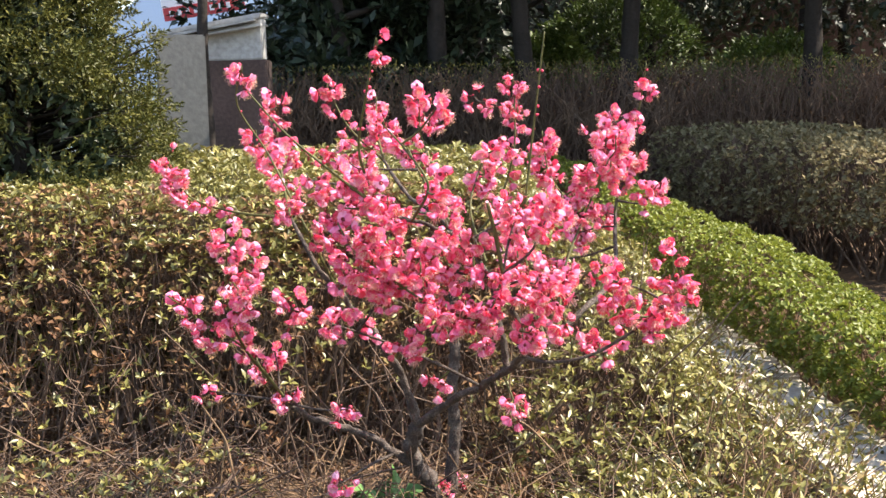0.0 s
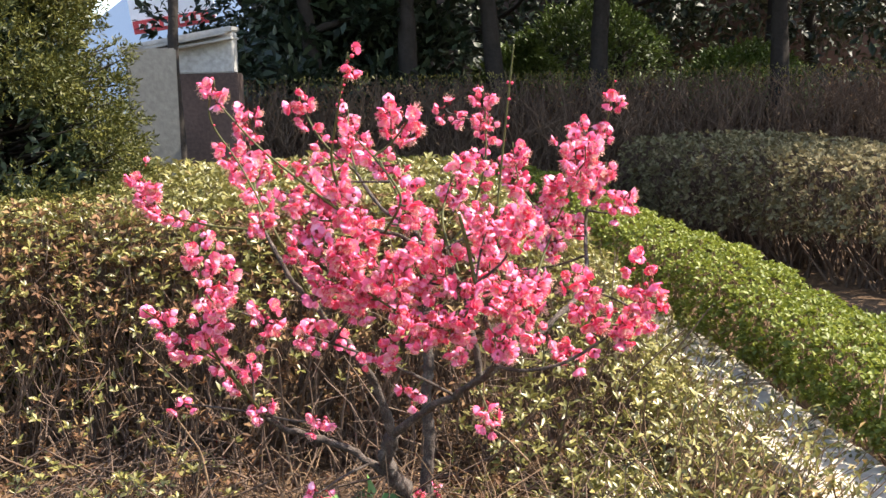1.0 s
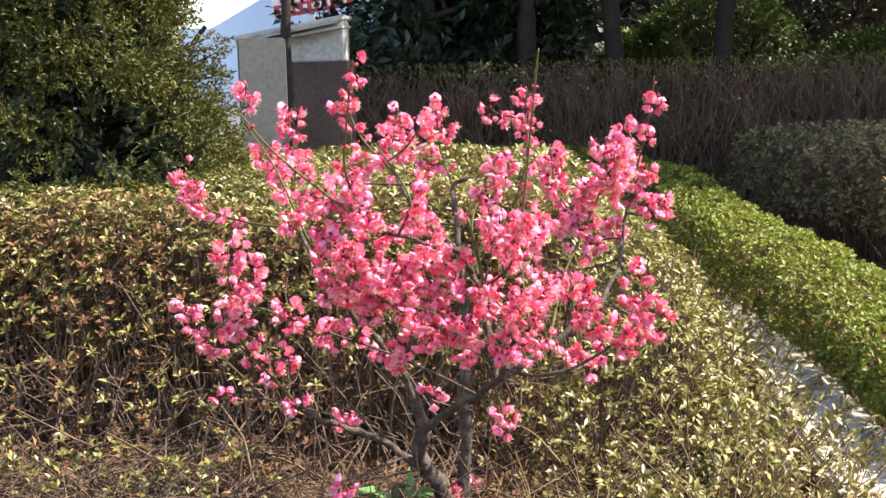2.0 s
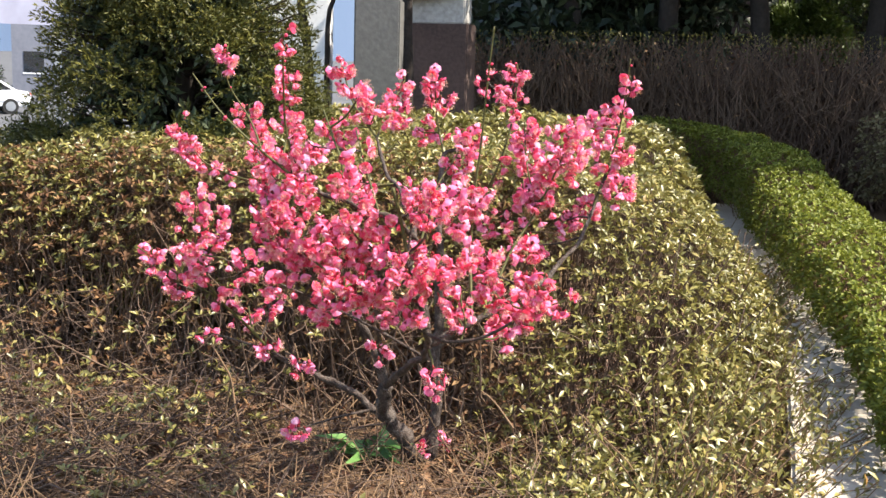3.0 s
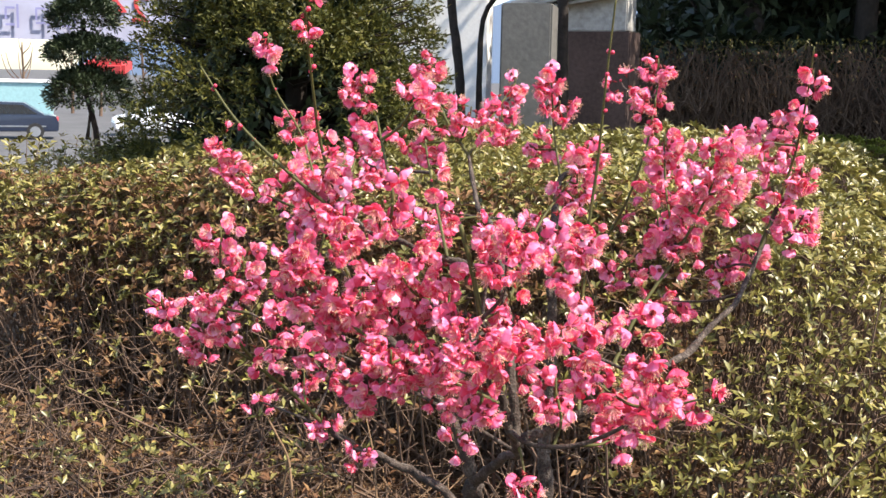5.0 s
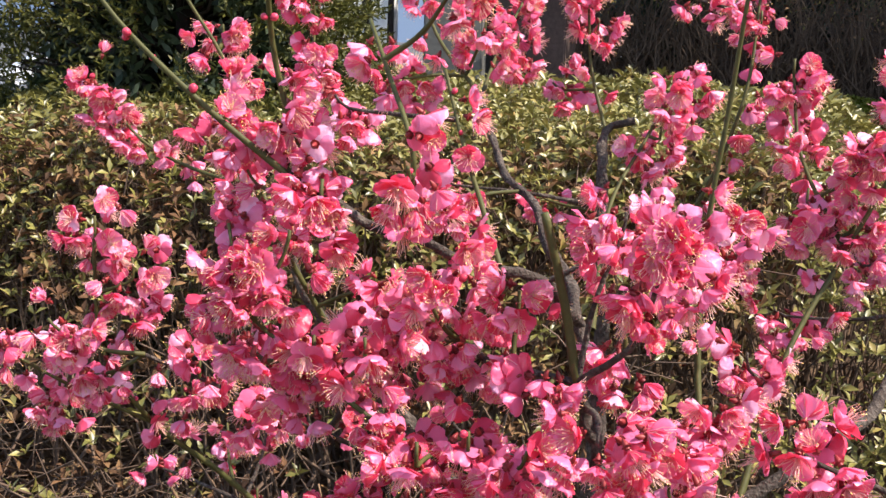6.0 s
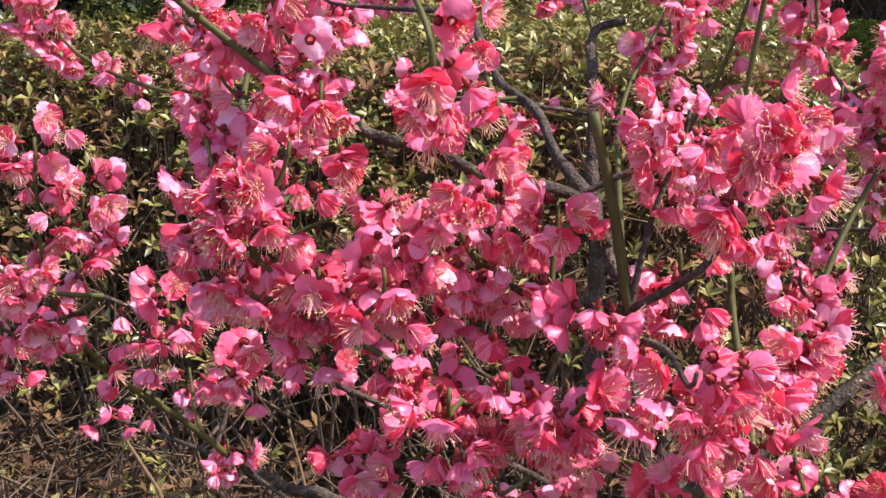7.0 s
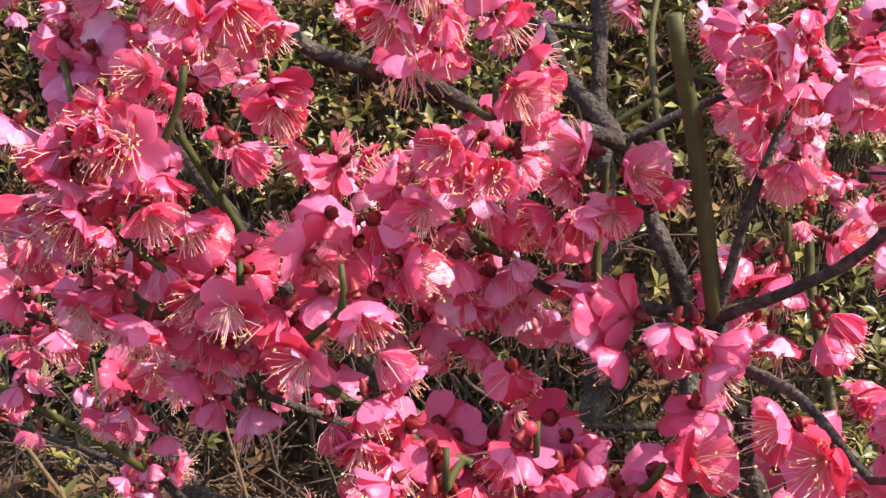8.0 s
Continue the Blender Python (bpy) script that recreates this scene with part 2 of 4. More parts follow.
def tube(line, radii, sides=8, knob=0.12):
    """A tapered, slightly knobbly branch round a line."""
    n = len(line)
    d = unit(np.gradient(line, axis=0))
    s, u = frames_for(d)
    for k in range(1, n):
        if (s[k] * s[k - 1]).sum() < 0:
            s[k], u[k] = -s[k], -u[k]
    ang = np.arange(sides) * 2 * math.pi / sides
    r = np.asarray(radii)[:, None] * (1 + knob * RNG.normal(0, 0.5, (n, sides)).clip(-1, 1))
    v = line[:, None] + (s[:, None] * np.cos(ang)[None, :, None] + u[:, None] * np.sin(ang)[None, :, None]) * r[..., None]
    v = np.concatenate([v.reshape(-1, 3), line[:1], line[-1:]])
    f = []
    for k in range(n - 1):
        for a in range(sides):
            b = (a + 1) % sides
            f.append((k * sides + a, k * sides + b, (k + 1) * sides + b, (k + 1) * sides + a))
    caps = [(n * sides + 1, (n - 1) * sides + a, (n - 1) * sides + (a + 1) % sides) for a in range(sides)]
    return v, [np.array(f), np.array(caps)]


def box(bm, size, m):
    bmesh.ops.create_cube(bm, size=1.0, matrix=m @ Matrix.Diagonal((*size, 1)))


def slab(size, m, bevel=0.0):
    bm = bmesh.new()
    box(bm, size, m)
    if bevel:
        bmesh.ops.bevel(bm, geom=bm.edges[:], offset=bevel, segments=2, affect="EDGES")
    return bm


# ---------------------------------------------------------------- the ground


def land(x, y):
    """Height of the ground: a raised bed that climbs gently to the back and drops to the street at the far left."""
    x, y = np.asarray(x, float), np.asarray(y, float)
    z = 0.03 * np.clip(y - 0.5, 0, 4) + 0.006 * np.sin(9 * x + 3) * np.cos(8 * y)
    away = np.clip((-2.6 - x) / 5.0, 0, 1)
    return z * (1 - away) - 2.2 * away * away * (3 - 2 * away)


gx = np.concatenate([-np.geomspace(900, 3.2, 26), np.linspace(-3, 3, 90), np.geomspace(3.2, 900, 26)])
gy = np.concatenate([-np.geomspace(900, 2.2, 22), np.linspace(-2, 5, 100), np.geomspace(5.2, 900, 28)])
GX, GY = np.meshgrid(gx, gy, indexing="ij")
gv = np.stack([GX, GY, land(GX, GY)], -1).reshape(-1, 3)
ny = len(gy)
gi = (np.arange(len(gx) - 1)[:, None] * ny + np.arange(ny - 1)[None]).ravel()
ground = new("ground", mesh_of("ground", gv, np.stack([gi, gi + ny, gi + ny + 1, gi + 1], 1), M_SOIL, True))
tagged(ground, "brown bare soil of a raised planting bed", "ground", kind="structure")

# Concrete strip between the azaleas and the boxwood.
strip = thing("pavement", "pale sunlit concrete strip beside the clipped boxwood", "pavement", kind="structure")
def strip_x(y):
    """Middle of the strip, which swings to the left at the back."""
    return np.interp(y, [-2, 0.3, 0.8, 1.2, 1.6, 2.0, 2.5], [0.675, 0.675, 0.655, 0.61, 0.54, 0.47, 0.37])


for k in range(10):
    y0 = -1.6 + 0.45 * k
    x0, x1 = float(strip_x(y0)), float(strip_x(y0 + 0.45))
    zz = float(land(x0, y0 + 0.22)) + 0.02
    part("paving_slab", slab((0.15, 0.452, 0.06), pose((x0 + x1) / 2 + 0.015, y0 + 0.22, zz, 1.5 if y0 > 0.5 else 0, 0, math.degrees(math.atan2(x0 - x1, 0.45))), 0.006), M_CONCRETE, strip)

# Dead leaves and broken twigs on the soil.
n = 5200
lx, ly = RNG.uniform(-1.3, 0.75, n), RNG.uniform(-0.75, 0.75, n)
base = np.stack([lx, ly, land(lx, ly) + RNG.uniform(0.002, 0.022, n)], 1)
way = np.stack([RNG.normal(0, 1, n), RNG.normal(0, 1, n), RNG.normal(0, 0.35, n)], 1)
lv, lf = leaves(base, way, RNG.uniform(0.012, 0.03, n), RNG.uniform(0.006, 0.014, n), 0.3, 0.2)
litter = new("leaf_litter", mesh_of("leaf_litter", lv, lf, M_LITTER))
tagged(litter, "brown dry fallen leaves covering the soil", "leaf litter", kind="stuff")
n = 1500
lx, ly = RNG.uniform(-1.2, 0.7, n), RNG.uniform(-0.7, 0.55, n)
a = np.stack([lx, ly, land(lx, ly) + 0.008], 1)
an = RNG.uniform(0, 6.28, n)
ln = RNG.uniform(0.03, 0.14, n)
b2 = a + np.stack([np.cos(an) * ln, np.sin(an) * ln, RNG.uniform(-0.004, 0.06, n)], 1)
tv, tf = twigs(a, b2, 0.0012, 0.0006, 0.06)
debris = new("dry_twigs", mesh_of("dry_twigs", tv, tf, M_DRY))
tagged(debris, "pale dry twigs lying on the soil", "twigs", kind="stuff")

weed = thing("weed", "low green broad-leaved weed beside the plum trunk", "plant", at=(-0.03, 0.06, 0.0))
an = np.arange(22) * 2.4
way = np.stack([np.cos(an), np.sin(an), 0.35 + 0.05 * np.arange(22) % 0.7], 1)
lv, lf = leaves(np.stack([np.cos(an) * 0.008, np.sin(an) * 0.008, np.full(22, 0.01)], 1), way, RNG.uniform(0.04, 0.085, 22), RNG.uniform(0.016, 0.026, 22), 0.2, 0.35)
child("leaves", mesh_of("weed_leaves", lv, lf, M_WEED), weed, kind="stuff")
tv, tf = twigs(np.zeros((22, 3)) + np.array([0, 0, -0.01]), np.stack([np.cos(an) * 0.012, np.sin(an) * 0.012, np.full(22, 0.014)], 1), 0.0012, 0.0009)
child("stalks", mesh_of("weed_stalks", tv, tf, M_WEED), weed, kind="stuff")


def dead_stem(points, r, forks):
    t = thing("dead_stem", "pale dry forked stem standing in the bed", "stem")
    line = spline(points)
    v, f = tube(line, np.linspace(r, r * 0.5, len(line)), 6)
    child("stem", mesh_of("stem", v, f, M_DRY, True), t)
    for pts in forks:
        line = spline(pts)
        v, f = tube(line, np.linspace(r * 0.7, r * 0.3, len(line)), 6)
        child("fork", mesh_of("fork", v, f, M_DRY, True), t)


dead_stem([(-0.232, 0.020, 0.015), (-0.248, 0.025, 0.080), (-0.257, 0.029, 0.122), (-0.272, 0.027, 0.150), (-0.288, 0.025, 0.176)], 0.0024,
          [[(-0.257, 0.029, 0.122), (-0.266, 0.030, 0.070), (-0.270, 0.030, 0.015)]])
dead_stem([(0.214, 0.020, 0.100), (0.181, 0.030, 0.134), (0.156, 0.040, 0.147)], 0.0018, [])
dead_stem([(0.154, 0.100, 0.161), (0.158, 0.100, 0.227), (0.163, 0.110, 0.289)], 0.0016, [])
dead_stem([(-0.127, 0.030, 0.086), (-0.138, 0.040, 0.141), (-0.155, 0.050, 0.187)], 0.0016, [])
# ---------------------------------------------------------------- azalea hedge


def hump(t):
    t = np.clip(t, 0, 1)
    return t * t * (3 - 2 * t)


def azalea_top(x, y):
    """Height of the azaleas over the ground: flat clipped top, a hollow round the plum, thin towards the strip."""
    edge = np.interp(y, [-2, 0.5, 0.8, 1.1, 1.4, 2.0, 2.5, 3.0], [0.575, 0.585, 0.615, 0.61, 0.56, 0.40, 0.17, -0.15])
    climb = hump((y - 0.10) / 0.40)
    h = 0.10 + 0.345 * climb
    h = h * (1 - 0.42 * hump((x - 0.14) / 0.42)) * (1 - 0.2 * hump((y - 1.5) / 1.0))
    hollow = hump((np.hypot(x - 0.02, (y + 0.02) / 0.9) - 0.13) / 0.2)
    h = h * (0.12 + 0.88 * hollow) * hump((edge + 0.09 - x) / 0.30)
    h = h * (0.35 + 0.65 * hump((y + 0.45) / 0.35))
    h = h * (1 - hump((-0.95 - x) / 0.3) * hump((y - 1.15) / 0.4))
    h = h * (1 - 0.10 * hump((-0.8 - x) / 0.4)) * (1 - 0.22 * hump((x - 0.15) / 0.3) * hump((y - 0.9) / 0.5))
    return h + 0.018 * np.sin(11 * x + 4 * y) * np.cos(9 * y - 3 * x) + 0.012 * np.sin(23 * x) * np.sin(27 * y)


def azalea(n, x0, x1, y0, y1, scale, deep):
    """Whorls of small leaves on the outer shell of the hedge, and the stems that bear them."""
    x, y = RNG.uniform(x0, x1, n), RNG.uniform(y0, y1, n)
    h = azalea_top(x, y)
    bare = 0.86 * (1 - hump((y - 0.26) / 0.22)) * hump((0.30 - x) / 0.25) + 0.35 * (np.sin(7 * x + 2) * np.sin(6 * y + 1) > 0.45)
    ok = (h > 0.035) & (RNG.random(n) > bare)
    x, y, h = x[ok], y[ok], h[ok]
    n = len(x)
    e = 0.02
    gxx = (azalea_top(x + e, y) - azalea_top(x - e, y)) / (2 * e)
    gyy = (azalea_top(x, y + e) - azalea_top(x, y - e)) / (2 * e)
    nrm = unit(np.stack([-gxx, -gyy, np.ones(n)], 1))
    drop = np.abs(RNG.normal(0, 1, n)) * deep
    z = land(x, y) + np.maximum(h - drop, 0.015)
    c = np.stack([x, y, z], 1)
    up = unit(nrm * 0.8 + np.array([0, 0, 0.7]) + RNG.normal(0, 0.32, (n, 3)))
    s, u = frames_for(up)
    per = 6
    ang = np.arange(per)[None] * 2 * math.pi / per + RNG.uniform(0, 6.28, (n, 1))
    lift = RNG.uniform(0.25, 1.1, (n, per))
    w = (s[:, None] * np.cos(ang)[..., None] + u[:, None] * np.sin(ang)[..., None]) + up[:, None] * lift[..., None]
    keep = RNG.random((n, per)) < 0.85
    bs = np.repeat(c[:, None], per, 1)[keep]
    ww = w[keep]
    size = (RNG.uniform(0.7, 1.25, (n, per)) * scale)[keep]
    lv, lf = leaves(bs, ww, 0.019 * size, 0.0072 * size, 0.2, 0.12)
    root = c - up * RNG.uniform(0.04, 0.11, (n, 1)) - np.array([0, 0, 1.0]) * RNG.uniform(0.0, 0.05, (n, 1)) + RNG.normal(0, 0.012, (n, 3))
    root[:, 2] = np.maximum(root[:, 2], land(root[:, 0], root[:, 1]) + 0.002)
    tv, tf = twigs(root[::2], c[::2], 0.0013 * scale, 0.0007 * scale, 0.05)
    return (lv, lf), (tv, tf)


hedge = thing("azalea_hedge", "dense azalea hedge of small olive leaves round the plum", "hedge")
near = azalea(30000, -1.45, 0.66, -0.8, 1.15, 0.83, 0.055)
front = azalea(10500, -1.45, 0.2, -0.05, 0.6, 0.9, 0.13)
far = azalea(9000, -2.3, 0.64, 1.15, 3.0, 1.3, 0.03)
lv, lf = joined([near[0], far[0]])
child("foliage", mesh_of("foliage", lv, lf, M_AZALEA), hedge, "small pointed olive-green leaves in whorls", "stuff")
tv, tf = joined([near[1], front[1], far[1]])
child("stem_mass", mesh_of("stem_mass", tv, tf, M_GREYTWIG), hedge, "thin brown woody stems", "stuff")
child("withered_foliage", mesh_of("withered_foliage", *front[0], M_WITHER), hedge, "withered red-brown leaves low in the hedge", "stuff")
n = 3000
x, y = RNG.uniform(-1.3, 0.4, n), RNG.uniform(-0.35, 0.5, n)
h = azalea_top(x, y)
a = np.stack([x, y, land(x, y) + np.maximum(h, 0.02) * RNG.uniform(0.0, 0.95, n)], 1)
b2 = a + unit(RNG.normal(0, 1, (n, 3)) * np.array([1, 1, 0.6])) * RNG.uniform(0.03, 0.13, (n, 1))
b2[:, 2] = np.maximum(b2[:, 2], land(b2[:, 0], b2[:, 1]) + 0.004)
child("twig_tangle", mesh_of("twig_tangle", *twigs(a, b2, 0.0012, 0.0006, 0.10), M_GREYTWIG), hedge, "tangled thin brown dry twigs", "stuff")
n = 1900
x, y = RNG.uniform(-1.4, 0.6, n), RNG.uniform(-0.8, 1.0, n)
h = azalea_top(x, y)
ok = h > 0.05
a = np.stack([x, y, land(x, y)], 1)[ok]
b2 = a + np.stack([RNG.normal(0, 0.10, n), RNG.normal(0, 0.10, n), h * RNG.uniform(0.5, 0.92, n)], 1)[ok]
tv, tf = twigs(a, b2, 0.0032, 0.0011, 0.07)
child("branch_mass", mesh_of("branch_mass", tv, tf, M_GREYTWIG), hedge, "bare brown inner branches", "stuff")

n = 1150
y = RNG.uniform(-0.55, 1.6, n)
x = strip_x(y) - RNG.uniform(-0.03, 0.24, n)
a = np.stack([x - 0.03, y, land(x, y)], 1)
b2 = a + np.stack([RNG.normal(0.045, 0.05, n), RNG.normal(0, 0.05, n), RNG.uniform(0.05, 0.19, n) * (1 - 1.9 * (x - strip_x(y) + 0.24))], 1)
tv, tf = twigs(a, b2, 0.0016, 0.0008, 0.06)
child("edge_growth", mesh_of("edge_growth", tv, tf, M_DRY), hedge, "sparse pale twigs leaning over the strip", "stuff")
per = 7
bs = np.repeat(b2[:, None], per, 1).reshape(-1, 3) - np.repeat((b2 - a)[:, None], per, 1).reshape(-1, 3) * (RNG.random((n * per, 1)) ** 2 * 0.5)
lv, lf = leaves(bs, RNG.normal(0, 1, (n * per, 3)) + np.array([0, 0, 0.6]), RNG.uniform(0.012, 0.022, n * per), RNG.uniform(0.005, 0.008, n * per), 0.2, 0.12)
child("edge_foliage", mesh_of("edge_foliage", lv, lf, M_AZALEA), hedge, "thin leafy shoots at the edge", "stuff")
n = 1300
x, y = RNG.uniform(-1.2, 0.35, n), RNG.uniform(-0.6, 0.18, n)
a = np.stack([x, y, land(x, y)], 1)
b2 = a + np.stack([RNG.normal(0, 0.08, n), RNG.normal(0, 0.08, n), RNG.uniform(0.0, 0.10, n)], 1)
tv, tf = twigs(a, b2, 0.0013, 0.0006, 0.08)
child("dry_undergrowth", mesh_of("dry_undergrowth", tv, tf, M_DRY), hedge, "leafless pale dry shoots in front", "stuff")

# ---------------------------------------------------------------- boxwood hedge


def shell_hedge(name, label, line, half, height, count, leaf, material, twig_material, soft=0.06, bare=0, grow=0.0):
    """A clipped hedge along a line of plan points: leaves over a rounded section, twigs inside."""
    t = thing(name, label, "hedge")
    p = spline([(*q, 0.0) for q in line], 0.02)
    d = unit(np.gradient(p, axis=0))
    side = np.stack([-d[:, 1], d[:, 0], 0 * d[:, 0]], 1)
    k = RNG.integers(0, len(p), count)
    around = RNG.uniform(-1, 1, count)
    ang = np.sign(around) * np.abs(around) ** 0.8 * 1.75
    cx, cz = np.sin(ang), np.cos(ang)
    sq = 1 / np.maximum(np.maximum(np.abs(cx), np.abs(cz)), 0.75) ** 0.8
    depth = 1 - np.abs(RNG.normal(0, soft, count))
    wave = 1 + 0.05 * np.sin(p[k, 0] * 13 + p[k, 1] * 9) + 0.04 * np.sin(p[k, 1] * 31 + ang * 4)
    off = cx * sq * depth * wave * half
    gz = land(p[k, 0], p[k, 1])
    hk = height * (1 + grow * np.clip(p[k, 1] - 0.4, 0, 3))
    zz = gz + hk * 0.45 + np.maximum(cz * sq * depth * wave, -0.75) * hk * 0.55
    c = p[k] + side[k] * off[:, None] + RNG.uniform(-0.01, 0.01, (count, 3))
    c[:, 2] = np.maximum(zz, gz + 0.006)
    nrm = side[k] * cx[:, None] + np.array([0, 0, 1.0]) * cz[:, None]
    up = unit(nrm + RNG.normal(0, 0.45, (count, 3)) + np.array([0, 0, 0.35]))
    s, u = frames_for(up)
    per = 5
    an = np.arange(per)[None] * 2.4 + RNG.uniform(0, 6.28, (count, 1))
    w = s[:, None] * np.cos(an)[..., None] + u[:, None] * np.sin(an)[..., None] + up[:, None] * RNG.uniform(0.2, 1.2, (count, per))[..., None]
    bs = np.repeat(c[:, None], per, 1).reshape(-1, 3)
    sz = RNG.uniform(0.7, 1.25, count * per) * leaf
    lv, lf = leaves(bs, w.reshape(-1, 3), sz, sz * 0.55, 0.18, 0.1)
    child("foliage", mesh_of("foliage", lv, lf, material), t, kind="stuff")
    m = max(count // 4, 50)
    pick = RNG.integers(0, count, m)
    b2 = c[pick]
    a = b2 - up[pick] * RNG.uniform(0.05, 0.14, (m, 1))
    a[:, 2] = np.maximum(a[:, 2] - 0.03, land(a[:, 0], a[:, 1]))
    tv, tf = twigs(a, b2, leaf * 0.12, leaf * 0.06, 0.06)
    child("stem_mass", mesh_of("stem_mass", tv, tf, twig_material), t, kind="stuff")
    if bare:
        q = RNG.integers(0, len(p), bare)
        a = p[q] + side[q] * RNG.uniform(-0.5, 0.5, (bare, 1)) * half
        a[:, 2] = land(a[:, 0], a[:, 1])
        b2 = a + side[q] * RNG.uniform(-0.6, 0.6, (bare, 1)) * half + d[q] * RNG.normal(0, 0.08, (bare, 1))
        b2[:, 2] = a[:, 2] + height * RNG.uniform(0.6, 0.97, bare)
        tv, tf = twigs(a, b2, leaf * 0.25, leaf * 0.1, 0.08)
        child("branch_mass", mesh_of("branch_mass", tv, tf, twig_material), t, kind="stuff")
    return t


shell_hedge("boxwood_hedge", "low rounded bright green boxwood hedge along the concrete strip",
            [(0.875, -1.2), (0.875, -0.4), (0.868, 0.3), (0.815, 0.8), (0.748, 1.2), (0.665, 1.6), (0.575, 2.1), (0.46, 2.6), (0.28, 2.9), (-0.2, 3.0)], 0.112, 0.185, 14500, 0.013, M_BOX, M_DRY, grow=0.34)
shell_hedge("grey_shrub", "dull grey-green twiggy shrub in the shade", [(1.10, 2.85), (1.35, 2.25), (1.65, 1.7), (2.1, 1.2)], 0.34, 0.42, 5200, 0.020, M_GREY, M_GREYTWIG, 0.12, 700)


def bare_hedge(name, label, line, half, height, count):
    """A leafless clipped hedge: a tangle of stems that fork upwards, with yellow buds along its top."""
    t = thing(name, label, "hedge")
    p = spline([(*q, 0.0) for q in line], 0.02)
    d = unit(np.gradient(p, axis=0))
    side = np.stack([-d[:, 1], d[:, 0], 0 * d[:, 0]], 1)
    q = RNG.integers(0, len(p), count)
    a = p[q] + side[q] * RNG.uniform(-0.8, 0.8, (count, 1)) * half
    gz = land(a[:, 0], a[:, 1])
    lo = RNG.uniform(0, 0.75, count) ** 1.2
    a[:, 2] = gz + lo * height
    b2 = a + side[q] * RNG.normal(0, 0.09, (count, 1)) + d[q] * RNG.normal(0, 0.11, (count, 1))
    b2[:, 2] = np.minimum(a[:, 2] + RNG.uniform(0.10, 0.5, count) * height, gz + height * RNG.uniform(0.93, 1.03, count))
    tv, tf = twigs(a, b2, np.where(lo < 0.15, 0.006, 0.0028), 0.0012, 0.09)
    child("branch_mass", mesh_of("branch_mass", tv, tf, M_GREYTWIG), t, "tangled bare grey-brown twigs", "stuff")
    m = count // 4
    q = RNG.integers(0, len(p), m)
    c = p[q] + side[q] * RNG.uniform(-1, 1, (m, 1)) * half
    c[:, 2] = land(c[:, 0], c[:, 1]) + height * (1.01 - np.abs(RNG.normal(0, 0.07, m)))
    lv, lf = leaves(c, np.stack([RNG.normal(0, 0.6, m), RNG.normal(0, 0.6, m), np.ones(m)], 1), RNG.uniform(0.008, 0.018, m), 0.007)
    child("bud_layer", mesh_of("bud_layer", lv, lf, M_BUDLEAF), t, "small yellow-green opening leaf buds", "stuff")
    m = count // 2
    q = RNG.integers(0, len(p), m)
    c = p[q] + side[q] * RNG.uniform(-0.7, 0.7, (m, 1)) * half
    c[:, 2] = land(c[:, 0], c[:, 1]) + height * RNG.uniform(0.1, 0.95, m)
    lv, lf = leaves(c, RNG.normal(0, 1, (m, 3)), RNG.uniform(0.015, 0.03, m), 0.011)
    child("dead_leaves", mesh_of("dead_leaves", lv, lf, M_LITTER), t, "brown withered leaves caught among the twigs", "stuff")
    return t


bare_hedge("bare_hedge", "tall clipped leafless hedge of tangled brown twigs in shade",
           [(-1.0, 3.2), (0.2, 3.35), (1.2, 3.4), (2.4, 3.2), (3.8, 2.9)], 0.24, 0.67, 12000)

# ---------------------------------------------------------------- yew and other evergreens


def sprays(c, out, count_per, length, width):
    """Short needle sprays at points c that point out."""
    n = len(c)
    w = unit(out)[:, None] + RNG.normal(0, 0.6, (n, count_per, 3))
    bs = c[:, None] + RNG.normal(0, length * 0.4, (n, count_per, 3))
    sz = RNG.uniform(0.6, 1.3, n * count_per) * length
    return leaves(bs.reshape(-1, 3), w.reshape(-1, 3), sz, sz * width, 0.15, 0.1)


